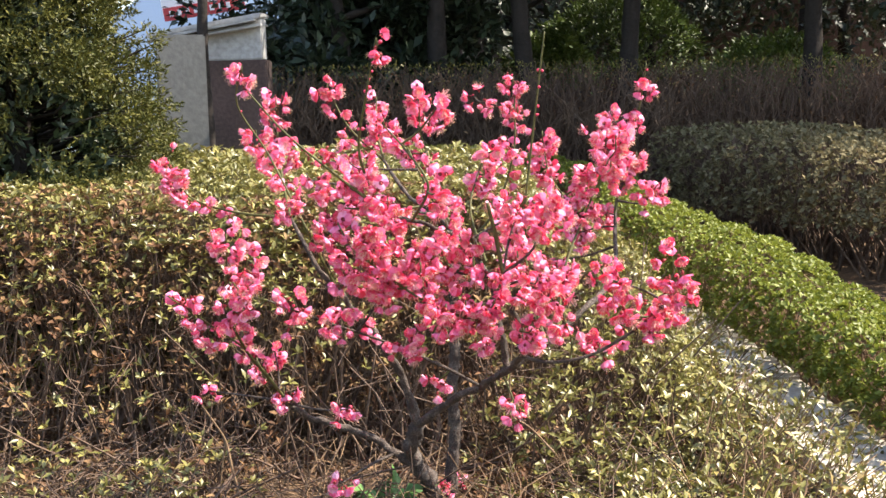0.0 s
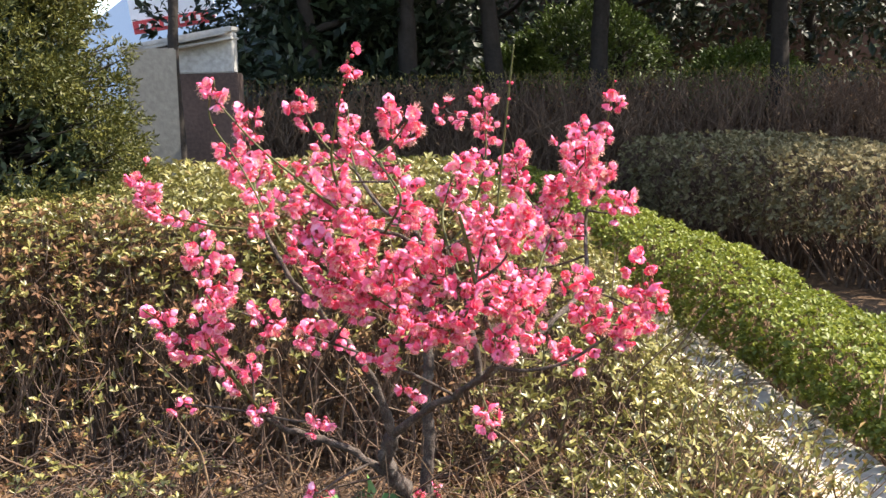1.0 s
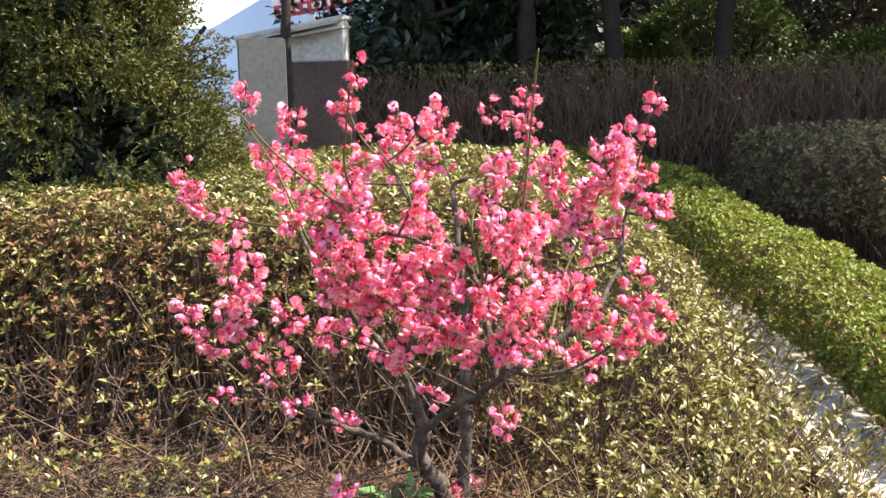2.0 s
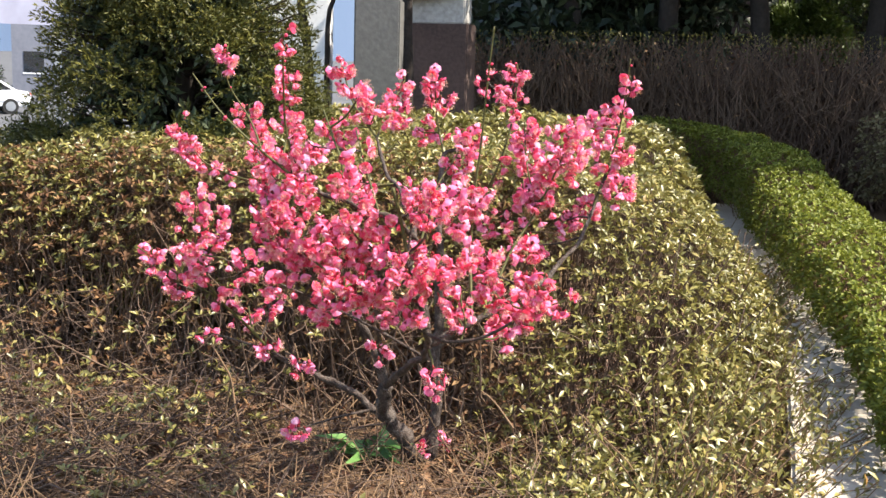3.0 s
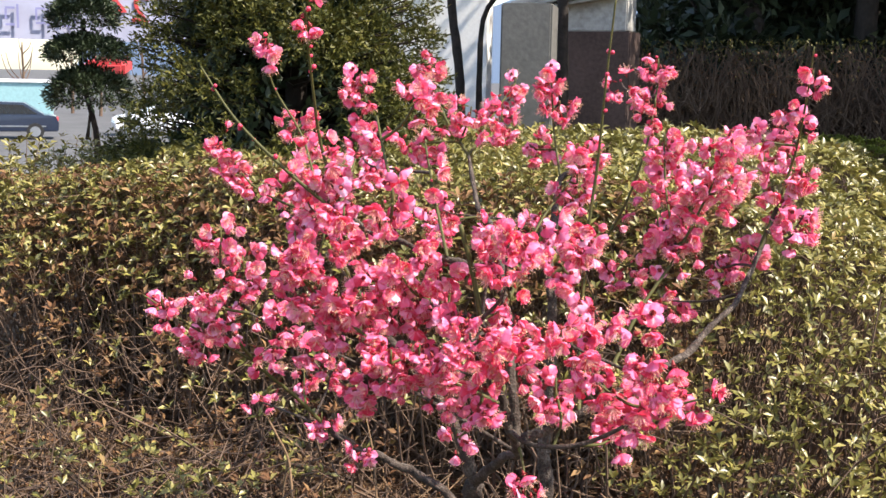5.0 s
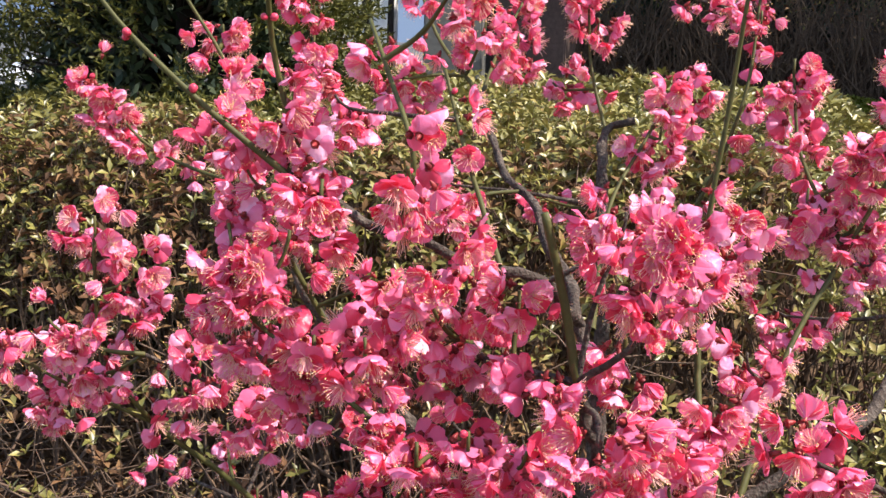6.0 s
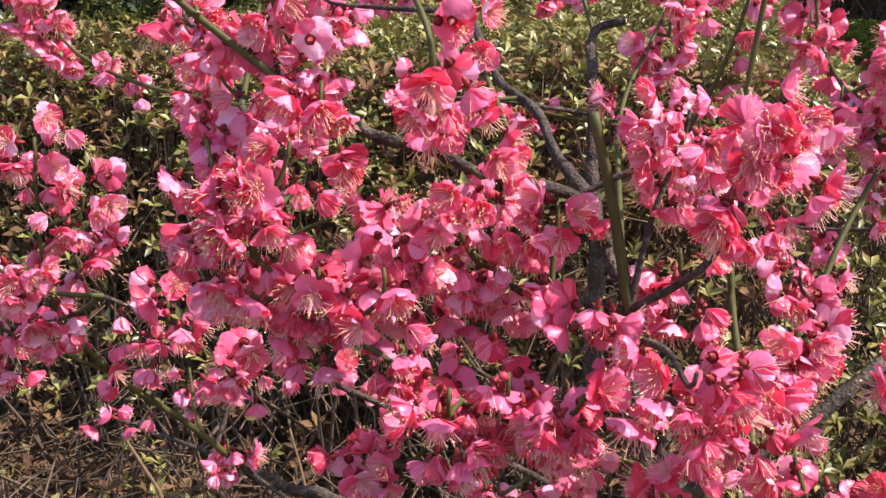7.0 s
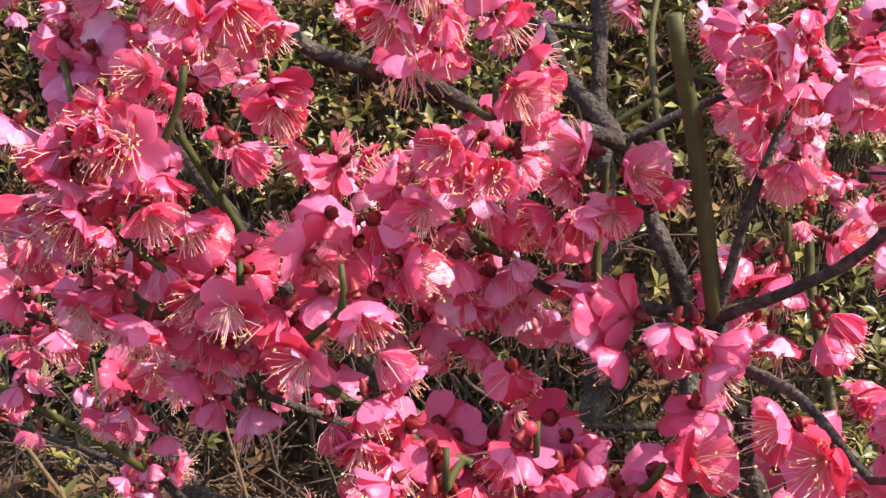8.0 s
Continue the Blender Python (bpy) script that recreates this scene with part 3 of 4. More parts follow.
def yew(at, radius, height, count):
    t = thing("yew_tree", "dense dark green conical yew with sunlit shoots", "tree", at=at)
    line = spline([(0, 0, 0), (0.02, 0.01, height * 0.5), (0, 0, height * 0.96)], 0.05)
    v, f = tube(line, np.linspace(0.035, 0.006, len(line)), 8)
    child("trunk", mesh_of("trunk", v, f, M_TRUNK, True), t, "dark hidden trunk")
    clumps = 720
    h = RNG.uniform(0.0, 1, clumps) ** 1.25
    ang = RNG.uniform(0, 2 * math.pi, clumps)
    lump = 1 + 0.10 * np.sin(ang * 5 + h * 17) + 0.07 * np.sin(ang * 9 - h * 29)
    prof = np.minimum(1.0, (1 - h) ** 1.25 * 1.10) * (0.82 + 0.18 * hump(h / 0.12))
    r = radius * 0.93 * prof * lump * RNG.uniform(0.86, 1.04, clumps)
    seeds = np.stack([np.cos(ang) * r, np.sin(ang) * r, 0.01 + h * height], 1)
    k = RNG.integers(0, clumps, count)
    side = np.stack([np.cos(ang), np.sin(ang), 0.45 + 0 * ang], 1)[k]
    d = unit(RNG.normal(0, 1, (count, 3)) + side * 0.9)
    c = seeds[k] + d * RNG.uniform(0.55, 1.0, (count, 1)) * np.array([0.062, 0.062, 0.045])
    out = unit(d + side * 0.5 + RNG.normal(0, 0.25, (count, 3)))
    per = 9
    along = np.tile(np.linspace(0.0, 1.0, per), count)[:, None]
    base = np.repeat(c, per, 0) + np.repeat(out, per, 0) * along * 0.030
    way = np.repeat(out, per, 0) * 0.75 + RNG.normal(0, 0.6, (count * per, 3))
    v, f = needles(base, way, RNG.uniform(0.010, 0.017, count * per), 0.0044)
    child("crown", mesh_of("crown", v, f, M_YEW), t, "short dense needles in rounded tufts")
    # Inner needles use the darker pine colour as painted-in shade.
    deep = c[: count // 4] * np.array([0.68, 0.68, 1.0])
    q = np.repeat(deep, 9, 0) + RNG.normal(0, 0.012, (len(deep) * 9, 3))
    v, f = needles(q, RNG.normal(0, 1, q.shape), 0.034, 0.012)
    child("inner_crown", mesh_of("inner_crown", v, f, M_PINE), t, "inner foliage in dark needles for shade")
    m = count // 12
    a = c[:m] * np.array([0.25, 0.25, 1.0]) - np.array([0, 0, 0.05])
    a[:, 2] = np.maximum(a[:, 2], 0.02)
    tv, tf = twigs(a, c[:m], 0.005, 0.0015, 0.06)
    child("branch_mass", mesh_of("branch_mass", tv, tf, M_TRUNK), t)
    return t


yew((-0.92, 1.03, float(land(-0.92, 1.03))), 0.445, 1.75, 21000)


def clouds(name, label, at, puffs, count, leaf, material, trunk_r):
    """A tree or shrub whose crown is a set of clipped pads on a trunk. puffs: (x, y, z, rx, rz)."""
    t = thing(name, label, "tree" if trunk_r else "shrub", at=at)
    if trunk_r:
        top = max(p[2] for p in puffs)
        line = spline([(0, 0, -0.05), (0.03, 0.02, top * 0.4), (-0.02, 0, top * 0.75), (0, 0, top)], 0.05)
        v, f = tube(line, np.linspace(trunk_r, trunk_r * 0.35, len(line)), 8)
        child("trunk", mesh_of("trunk", v, f, M_TRUNK, True), t, "dark bare trunk")
        for p in puffs:
            line = spline([(0, 0, max(p[2] - 0.15, 0)), (p[0] * 0.5, p[1] * 0.5, p[2] - 0.1), (p[0], p[1], p[2] - p[4] * 0.3)], 0.04)
            v, f = tube(line, np.linspace(trunk_r * 0.45, trunk_r * 0.2, len(line)), 6)
            child("limb", mesh_of("limb", v, f, M_TRUNK, True), t)
    for p in puffs:
        d = unit(RNG.normal(0, 1, (count, 3)))
        d[:, 2] = np.where(d[:, 2] < -0.35, -d[:, 2], d[:, 2])
        r = 1 - np.abs(RNG.normal(0, 0.12, count)) + 0.07 * np.sin(d[:, 0] * 9 + d[:, 2] * 7) + 0.05 * np.sin(d[:, 1] * 17 + d[:, 0] * 5)
        c = np.array(p[:3]) + d * r[:, None] * np.array([p[3], p[3], p[4]])
        v, f = sprays(c, d + np.array([0, 0, 0.3]), 5, leaf, 0.4)
        child("crown", mesh_of("crown", v, f, material), t)
    return t


clouds("cloud_pruned_pine", "cloud-pruned evergreen with dark flat pads on a thin trunk", (-2.40, 1.98, float(land(-2.40, 1.98))),
       [(0, 0, 0.78 - float(land(-2.40, 1.98)), 0.115, 0.085), (0.01, 0, 0.66 - float(land(-2.40, 1.98)), 0.135, 0.06), (0.02, 0, 0.51 - float(land(-2.40, 1.98)), 0.145, 0.10)], 1300, 0.017, M_PINE, 0.016)
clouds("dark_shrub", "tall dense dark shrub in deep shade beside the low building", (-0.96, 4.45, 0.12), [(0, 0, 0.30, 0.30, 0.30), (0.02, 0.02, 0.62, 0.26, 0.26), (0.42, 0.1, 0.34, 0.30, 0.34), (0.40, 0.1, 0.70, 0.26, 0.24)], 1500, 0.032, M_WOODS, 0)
clouds("dome_shrub", "clipped dome-shaped green shrub in shade behind the bare hedge", (1.70, 4.35, 0.27), [(0, 0, 0.36, 0.36, 0.27)], 1500, 0.03, M_DOME, 0)
clouds("dome_shrub", "large clipped rounded green shrub in deep shade", (0.98, 4.75, 0.28), [(0, 0, 0.56, 0.42, 0.34), (-0.40, 0.05, 0.46, 0.25, 0.22)], 1500, 0.03, M_DOME, 0)


def woods_tree(at, height, spread, count, low=0.22, reach=(0, 0)):
    t = thing("evergreen_tree", "tall dark evergreen tree in deep shade, some added unseen to cast it", "tree", "trees behind the bare hedge", at=at)
    lean = RNG.uniform(-0.15, 0.15, 2)
    line = spline([(0, 0, -0.05), (lean[0] * 0.4, lean[1] * 0.4, height * 0.3), (lean[0], lean[1], height * 0.7), (lean[0], lean[1], height)], 0.08)
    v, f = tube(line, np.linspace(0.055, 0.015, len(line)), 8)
    child("trunk", mesh_of("trunk", v, f, M_TRUNK, True), t, "slender trunk coloured dark for deep shade")
    for k in range(7):
        an, hz = RNG.uniform(0, 6.28), RNG.uniform(max(low, 0.25), 0.8) * height
        tip = (math.cos(an) * spread * 0.8, math.sin(an) * spread * 0.8, hz + 0.25)
        line = spline([(lean[0] * hz / height, lean[1] * hz / height, hz), (tip[0] * 0.5, tip[1] * 0.5, hz + 0.08), tip], 0.06)
        v, f = tube(line, np.linspace(0.02, 0.006, len(line)), 6)
        child("limb", mesh_of("limb", v, f, M_TRUNK, True), t)
    k = RNG.integers(0, 26, count)
    seeds = np.stack([RNG.normal(0, 0.5, 26) * spread, RNG.normal(0, 0.5, 26) * spread, RNG.uniform(low, 1.0, 26) * height], 1)
    d = unit(RNG.normal(0, 1, (count, 3)))
    seeds[:, :2] += np.array(reach)
    c = seeds[k] + d * RNG.uniform(0.5, 1, (count, 1)) * np.array([0.34, 0.34, 0.22]) * spread
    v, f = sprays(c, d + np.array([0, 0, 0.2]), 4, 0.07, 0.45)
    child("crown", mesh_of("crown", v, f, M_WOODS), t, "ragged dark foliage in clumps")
    return t


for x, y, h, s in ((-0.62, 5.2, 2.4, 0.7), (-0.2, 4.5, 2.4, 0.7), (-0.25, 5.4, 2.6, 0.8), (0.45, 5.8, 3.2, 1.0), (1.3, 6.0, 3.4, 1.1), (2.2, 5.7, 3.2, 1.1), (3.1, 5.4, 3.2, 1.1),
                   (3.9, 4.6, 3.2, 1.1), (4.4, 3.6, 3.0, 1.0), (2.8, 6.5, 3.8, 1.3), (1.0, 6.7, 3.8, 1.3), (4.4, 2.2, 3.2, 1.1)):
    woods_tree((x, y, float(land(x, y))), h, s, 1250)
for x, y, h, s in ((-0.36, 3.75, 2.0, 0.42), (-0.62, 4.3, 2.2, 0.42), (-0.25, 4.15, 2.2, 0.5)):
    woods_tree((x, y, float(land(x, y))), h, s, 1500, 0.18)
# Trees added for their unseen high crowns, which shade the hedges and low building.
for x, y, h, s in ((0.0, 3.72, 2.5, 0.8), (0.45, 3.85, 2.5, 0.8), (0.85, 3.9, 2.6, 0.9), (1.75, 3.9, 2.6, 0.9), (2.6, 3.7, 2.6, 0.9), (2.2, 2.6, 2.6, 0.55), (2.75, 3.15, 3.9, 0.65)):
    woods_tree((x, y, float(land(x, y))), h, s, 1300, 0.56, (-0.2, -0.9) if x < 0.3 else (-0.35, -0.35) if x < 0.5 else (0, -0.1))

# ---------------------------------------------------------------- wall, pillar and buildings
pillar = new("concrete_pillar")
pillar.location = (-0.807, 2.188, 0)
tagged(pillar, "weathered grey concrete pillar standing behind the hedge", "pillar")
part("shaft", slab((0.155, 0.16, 0.80), pose(0, 0, 0.43, 0, 0, 14), 0.005), M_PILLAR, pillar, "square grey concrete shaft with faint streaks")

back_wall = new("wall_back", mesh_of("wall_back", *joined([
    (np.array([(x, y, z) for x in (-1.25, 7.0) for y in (7.4, 7.7) for z in (-0.2, 4.2)], float),
     np.array([(0, 1, 3, 2), (4, 6, 7, 5), (0, 4, 5, 1), (2, 3, 7, 6), (1, 5, 7, 3), (0, 2, 6, 4)]))]), M_BRICK))
tagged(back_wall, "dark grey-brown wall behind the evergreen trees", "wall", kind="structure")

shed = thing("low_building", "low white-banded dark brick building with slanted roof", "building")
band = slab((0.33, 0.10, 0.118), pose(-0.755, 2.53, 0.821, 0, 0, 0), 0.004)
for v in band.verts:
    if v.co.z > 0.84:
        v.co.z += (v.co.x + 0.755) * 0.158
part("wall", band, M_DIRTY, shed, "dirty white plaster band")
for dy, dz in ((-0.012, -0.016), (0.004, -0.030)):
    part("eave_board", slab((0.37, 0.19, 0.009), pose(-0.775 + dy, 2.525 + dy, 0.885 + dz, 3, -9 + 60 * dy, 0), 0.002), M_ROOF, shed)
part("base", slab((0.345, 0.12, 0.74), pose(-0.748, 2.535, 0.392, 0, 0, 0), 0.004), M_BRICK, shed, "dark red-brown brick base")
part("roof", slab((0.40, 0.20, 0.018), pose(-0.785, 2.54, 0.885, 3, -9, 0), 0.004), M_ROOF, shed, "slanted pale grey roof sheet")

white_wall = thing("white_building", "plain white building wall beyond the trees", "building")
part("wall", slab((0.62, 0.2, 2.6), pose(-2.05, 3.95, 0.6, 0, 0, 16), 0.004), M_WHITE, white_wall)


def street_trunk(x, y, pts, r):
    t = thing("bare_tree", "slender dark bare trunk in front of the white wall", "tree", at=(x, y, float(land(x, y))))
    line = spline(pts, 0.04)
    v, f = tube(line, np.linspace(r, r * 0.6, len(line)), 7)
    child("trunk", mesh_of("trunk", v, f, M_TRUNK, True), t)


street_trunk(-1.44, 3.0, [(0.03, 0, -0.05), (0.02, 0, 0.5), (-0.03, 0, 0.9), (-0.02, 0, 1.6)], 0.022)
street_trunk(-1.36, 3.05, [(0, 0, -0.05), (0.0, 0, 0.45), (0.01, 0, 0.75), (0.08, 0, 0.86)], 0.016)
street_trunk(-0.775, 2.40, [(0, 0, -0.05), (0.006, 0, 0.4), (-0.004, 0, 0.75), (0.01, 0, 1.2), (-0.03, 0, 2.0)], 0.023)


def bars(parent, m, w, h, count, material, depth=0.01):
    """Rows of plain bars in place of writing."""
    for k in range(count):
        bw = w / count * RNG.uniform(0.28, 0.6)
        part("lettering", slab((bw, depth, h), m @ pose(-w / 2 + (k + 0.5) * w / count, -0.012, 0), 0.0), material, parent)


board = thing("shop_sign", "white and red shop sign board over the low roof", "sign")
part("post", slab((0.05, 0.05, 1.7), pose(-1.93, 7.75, 0.8)), M_STEEL, board)
part("panel", slab((0.66, 0.03, 0.42), pose(-1.93, 7.7, 1.58, 0, -8, 4)), M_SIGNWHITE, board, "white upper panel")
part("band", slab((0.64, 0.034, 0.10), pose(-1.905, 7.7, 1.38, 0, -8, 4)), M_RED, board, "red band with pale writing")
bars(board, pose(-1.905, 7.69, 1.38, 0, -8, 4), 0.58, 0.045, 9, M_SIGNWHITE)
small = thing("red_sign", "small red hanging sign with white marks", "sign")
part("post", slab((0.03, 0.03, 3.0), pose(-2.51, 5.70, -0.35)), M_STEEL, small)
part("panel", slab((0.075, 0.02, 0.20), pose(-2.51, 5.67, 1.08)), M_RED, small)
bars(small, pose(-2.51, 5.66, 1.05), 0.05, 0.04, 1, M_SIGNWHITE)

banner = thing("banner", "large pale lilac banner with dark lettering seen from behind", "banner")
BANNER = pose(-4.32, 3.87, 1.12, 0, 0, 42.9)
for dx in (-0.86, 0.86):
    part("post", slab((0.035, 0.035, 3.4), BANNER @ pose(dx, 0.03, -0.95)), M_STEEL, banner)
part("cloth", slab((1.75, 0.012, 0.71), BANNER), M_BANNER, banner)
LETTERS = pose(-4.43, 3.74, 0.89, 0, 0, 42.9)
for k, dx in enumerate((-0.24, -0.10, 0.06, 0.20)):
    for w, h, ox, oz in ((0.012, 0.13, 0.03, 0.0), (0.050, 0.012, -0.01, 0.045), (0.012, 0.06, -0.032, 0.01), (0.050, 0.012, -0.01, -0.035 - 0.012 * (k % 2))):
        part("lettering", slab((w, 0.006, h), LETTERS @ pose(dx + ox, -0.012, oz)), M_NAVY, banner)


def digit(text, dx):
    """One red figure, mirrored, since the banner is seen from behind."""
    data = bpy.data.curves.new("digit", "FONT")
    data.body, data.size, data.extrude, data.align_x = text, 0.22, 0.003, "CENTER"
    carrier = bpy.data.objects.new("digit", data)
    scene.collection.objects.link(carrier)
    bpy.context.view_layer.update()
    me = bpy.data.meshes.new_from_object(carrier.evaluated_get(bpy.context.evaluated_depsgraph_get()))
    bpy.data.objects.remove(carrier)
    me.materials.clear()
    me.materials.append(M_RED)
    ob = child("digit", me, banner, "red figure seen mirrored from behind")
    ob.matrix_local = pose(-4.08, 4.09, 0.96, 0, 0, 42.9) @ pose(dx, -0.012, -0.08) @ Matrix.Diagonal((-1, 1, 1, 1)) @ pose(0, 0, 0, 90)


digit("4", -0.03)
digit("2", 0.10)
awning = thing("red_awning", "red awning over a distant stall", "awning")
part("canopy", slab((0.22, 0.24, 0.085), pose(-3.88, 3.74, 0.62, 8, 0, 30), 0.02), M_RED, awning)
for dx in (-0.09, 0.09):
    part("post", slab((0.02, 0.02, 2.2), pose(-3.88 + dx, 3.74 + dx * 0.5, -0.50)), M_STEEL, awning)
stall = thing("teal_stall", "pale teal street stall beside the road", "stall")
part("body", slab((3.4, 2.0, 2.1), pose(-41.8, 39.4, -1.15, 0, 0, 40), 0.03), M_TEAL, stall)
part("roof", slab((3.6, 2.2, 0.14), pose(-41.8, 39.4, -0.05, 0, 0, 40), 0.02), M_SIGNWHITE, stall)


def car(at, yaw, paint, label):
    """A saloon car from a lofted body, glass, wheels and lamps."""
    t = thing("car", label, "car", "parked cars", at=at)
    t.rotation_euler = (0, 0, radians(yaw))

    def loft(rows, width, name, material, lab=""):
        bm = bmesh.new()
        ring = []
        for s in (-1, 1):
            ring.append([bm.verts.new((x, s * width * (1 - 0.10 * max(0, z - 0.7)), z)) for x, z in rows])
        bm.faces.new(ring[0])
        bm.faces.new(ring[1][::-1])
        for k in range(len(rows)):
            j = (k + 1) % len(rows)
            bm.faces.new((ring[0][k], ring[1][k], ring[1][j], ring[0][j]))
        bmesh.ops.recalc_face_normals(bm, faces=bm.faces)
        bmesh.ops.bevel(bm, geom=bm.edges[:], offset=0.035, segments=2, affect="EDGES")
        return part(name, bm, material, t, lab)

    loft([(-2.25, 0.32), (-2.28, 0.62), (-2.15, 0.92), (-1.5, 0.98), (1.0, 0.95), (2.05, 0.80), (2.25, 0.58), (2.2, 0.30)], 0.88, "body", paint)
    loft([(-1.75, 0.95), (-1.0, 1.42), (0.25, 1.46), (1.1, 0.95)], 0.80, "roof", paint)
    for s in (-1, 1):
        bm = bmesh.new()
        q = [bm.verts.new((x, s * 0.80, z)) for x, z in ((-1.5, 1.0), (-0.95, 1.34), (0.2, 1.37), (0.85, 1.0))]
        r = [bm.verts.new((v.co.x, s * 0.83, v.co.z)) for v in q]
        bm.faces.new(q)
        bm.faces.new(r[::-1])
        for k in range(4):
            bm.faces.new((q[k], r[k], r[(k + 1) % 4], q[(k + 1) % 4]))
        part("side_window", bm, M_GLASS, t)
        part("sill_trim", slab((3.6, 0.02, 0.05), pose(0, s * 0.885, 0.52)), M_STEEL, t, "bright trim strip")
        for x in (-1.4, 1.4):
            bm = bmesh.new()
            bmesh.ops.create_cone(bm, cap_ends=True, segments=24, radius1=0.32, radius2=0.32, depth=0.2, matrix=pose(x, s * 0.82, 0.32, 90))
            w = part("wheel", bm, M_RUBBER, t)
            bm = bmesh.new()
            bmesh.ops.create_cone(bm, cap_ends=True, segments=16, radius1=0.2, radius2=0.17, depth=0.22, matrix=pose(x, s * 0.83, 0.32, 90))
            part("rim", bm, M_STEEL, w)
        part("headlamp", slab((0.08, 0.3, 0.14), pose(2.16, s * 0.6, 0.66), 0.02), M_SIGNWHITE, t)
        part("tail_lamp", slab((0.08, 0.3, 0.14), pose(-2.22, s * 0.6, 0.78), 0.02), M_RED, t)
    return t


car((-34.99, 32.03, -2.19), 224, M_CARBLUE, "dark blue parked saloon car with bright trim")
car((-32.05, 38.57, -2.19), 227, M_CARWHITE, "white parked saloon car partly hidden by a tree")
road = new("road", mesh_of("road", [(-890, -60, -2.19), (-9.5, -60, -2.19), (-9.5, 890, -2.19), (-890, 890, -2.19)], np.array([[0, 1, 2, 3]]), M_ROAD))
tagged(road, "grey asphalt street in sunlight", "road", kind="structure")


def bare_street_tree(x, y, h):
    t = thing("bare_street_tree", "thin leafless street tree in the sun", "tree", "bare trees along the street", at=(x, y, -2.19))
    line = spline([(0, 0, 0), (0.05, 0, h * 0.4), (-0.05, 0.05, h)], 0.2)
    v, f = tube(line, np.linspace(0.11, 0.03, len(line)), 7)
    child("trunk", mesh_of("trunk", v, f, M_GREYTWIG, True), t)
    for k in range(9):
        z0, an = h * RNG.uniform(0.35, 0.9), RNG.uniform(0, 6.28)
        ln = (h - z0) * 0.5 + 0.4
        line = spline([(0, 0, z0), (math.cos(an) * ln * 0.5, math.sin(an) * ln * 0.5, z0 + ln * 0.5), (math.cos(an) * ln * 0.7, math.sin(an) * ln * 0.7, z0 + ln * 1.1)], 0.2)
        v, f = tube(line, np.linspace(0.04, 0.012, len(line)), 5)
        child("limb", mesh_of("limb", v, f, M_GREYTWIG, True), t)


for x, y, h in ((-50.5, 48.5, 4.2), (-47.6, 51.6, 3.6), (-51.6, 53.5, 4.0), (-46.1, 53.6, 4.4), (-55.5, 47.4, 4.0)):
    bare_street_tree(x, y, h)


def far_building(x, y, w, d, h, yaw, material, label):
    t = thing("street_building", label, "building", "buildings across the street", at=(x, y, -2.19))
    t.rotation_euler = (0, 0, radians(yaw))
    part("wall", slab((w, d, h), pose(0, 0, h / 2)), material, t)
    part("roof", slab((w + 0.3, d + 0.3, 0.2), pose(0, 0, h + 0.1)), M_ROOF, t)
    for i in range(int(w / 2.2)):
        for k in range(max(1, int(h / 3))):
            win = part("window", slab((1.2, 0.06, 1.3), pose(-w / 2 + 1.3 + 2.2 * i, -d / 2 - 0.01, 1.8 + 3 * k)), M_GLASS, t)
            part("frame", slab((1.35, 0.04, 0.08), pose(-w / 2 + 1.3 + 2.2 * i, -d / 2 - 0.02, 1.1 + 3 * k)), M_SIGNWHITE, win)


far_building(-62, 44, 12, 8, 6, 35, M_FAR, "pale two-storey building across the sunny street")
far_building(-44, 66, 10, 8, 5, 30, M_FAR, "pale shop building across the sunny street")
far_building(-75, 22, 12, 8, 6, 45, M_FAR, "pale building at the end of the street")
hill_v = [(-400 + 20 * k, 420, -5) for k in range(41)] + [(-400 + 20 * k, 430, 20 + 28 * math.sin(k * 0.31) ** 2 + 9 * math.sin(k * 1.3)) for k in range(41)]
hill = new("backdrop", mesh_of("hills", hill_v, np.array([(k, k + 1, k + 42, k + 41) for k in range(40)]), M_HILL))
tagged(hill, "distant hills coloured blue for haze", "hills", kind="structure")

# ---------------------------------------------------------------- the plum tree
plum = thing("plum_tree", "small plum tree covered in pink blossom among azaleas", "tree")
WOOD = []
SITES = []


def limb(points, r0, r1):
    """An old branch: knobbly dark bark round a smooth line."""
    line = spline(points)
    t = np.linspace(0, 1, len(line))
    swell = 1 + 0.10 * np.sin(t * 23) * np.sin(t * 7 + 1)
    wob = np.stack([np.sin(t * 31), np.cos(t * 27), np.sin(t * 19 + 2)], 1) * 0.0022
    line = line + wob * np.sin(t * math.pi)[:, None]
    slim = 1.0 if r0 > 0.0097 else 0.74
    v, f = tube(line, (r0 + (r1 - r0) * t) * swell * slim, 12, 0.32)
    child("trunk" if r0 > 0.0097 else "limb", mesh_of("limb", v, f, M_BARK, True), plum, "rough dark grey-brown bark")
    WOOD.append(line)
    return line


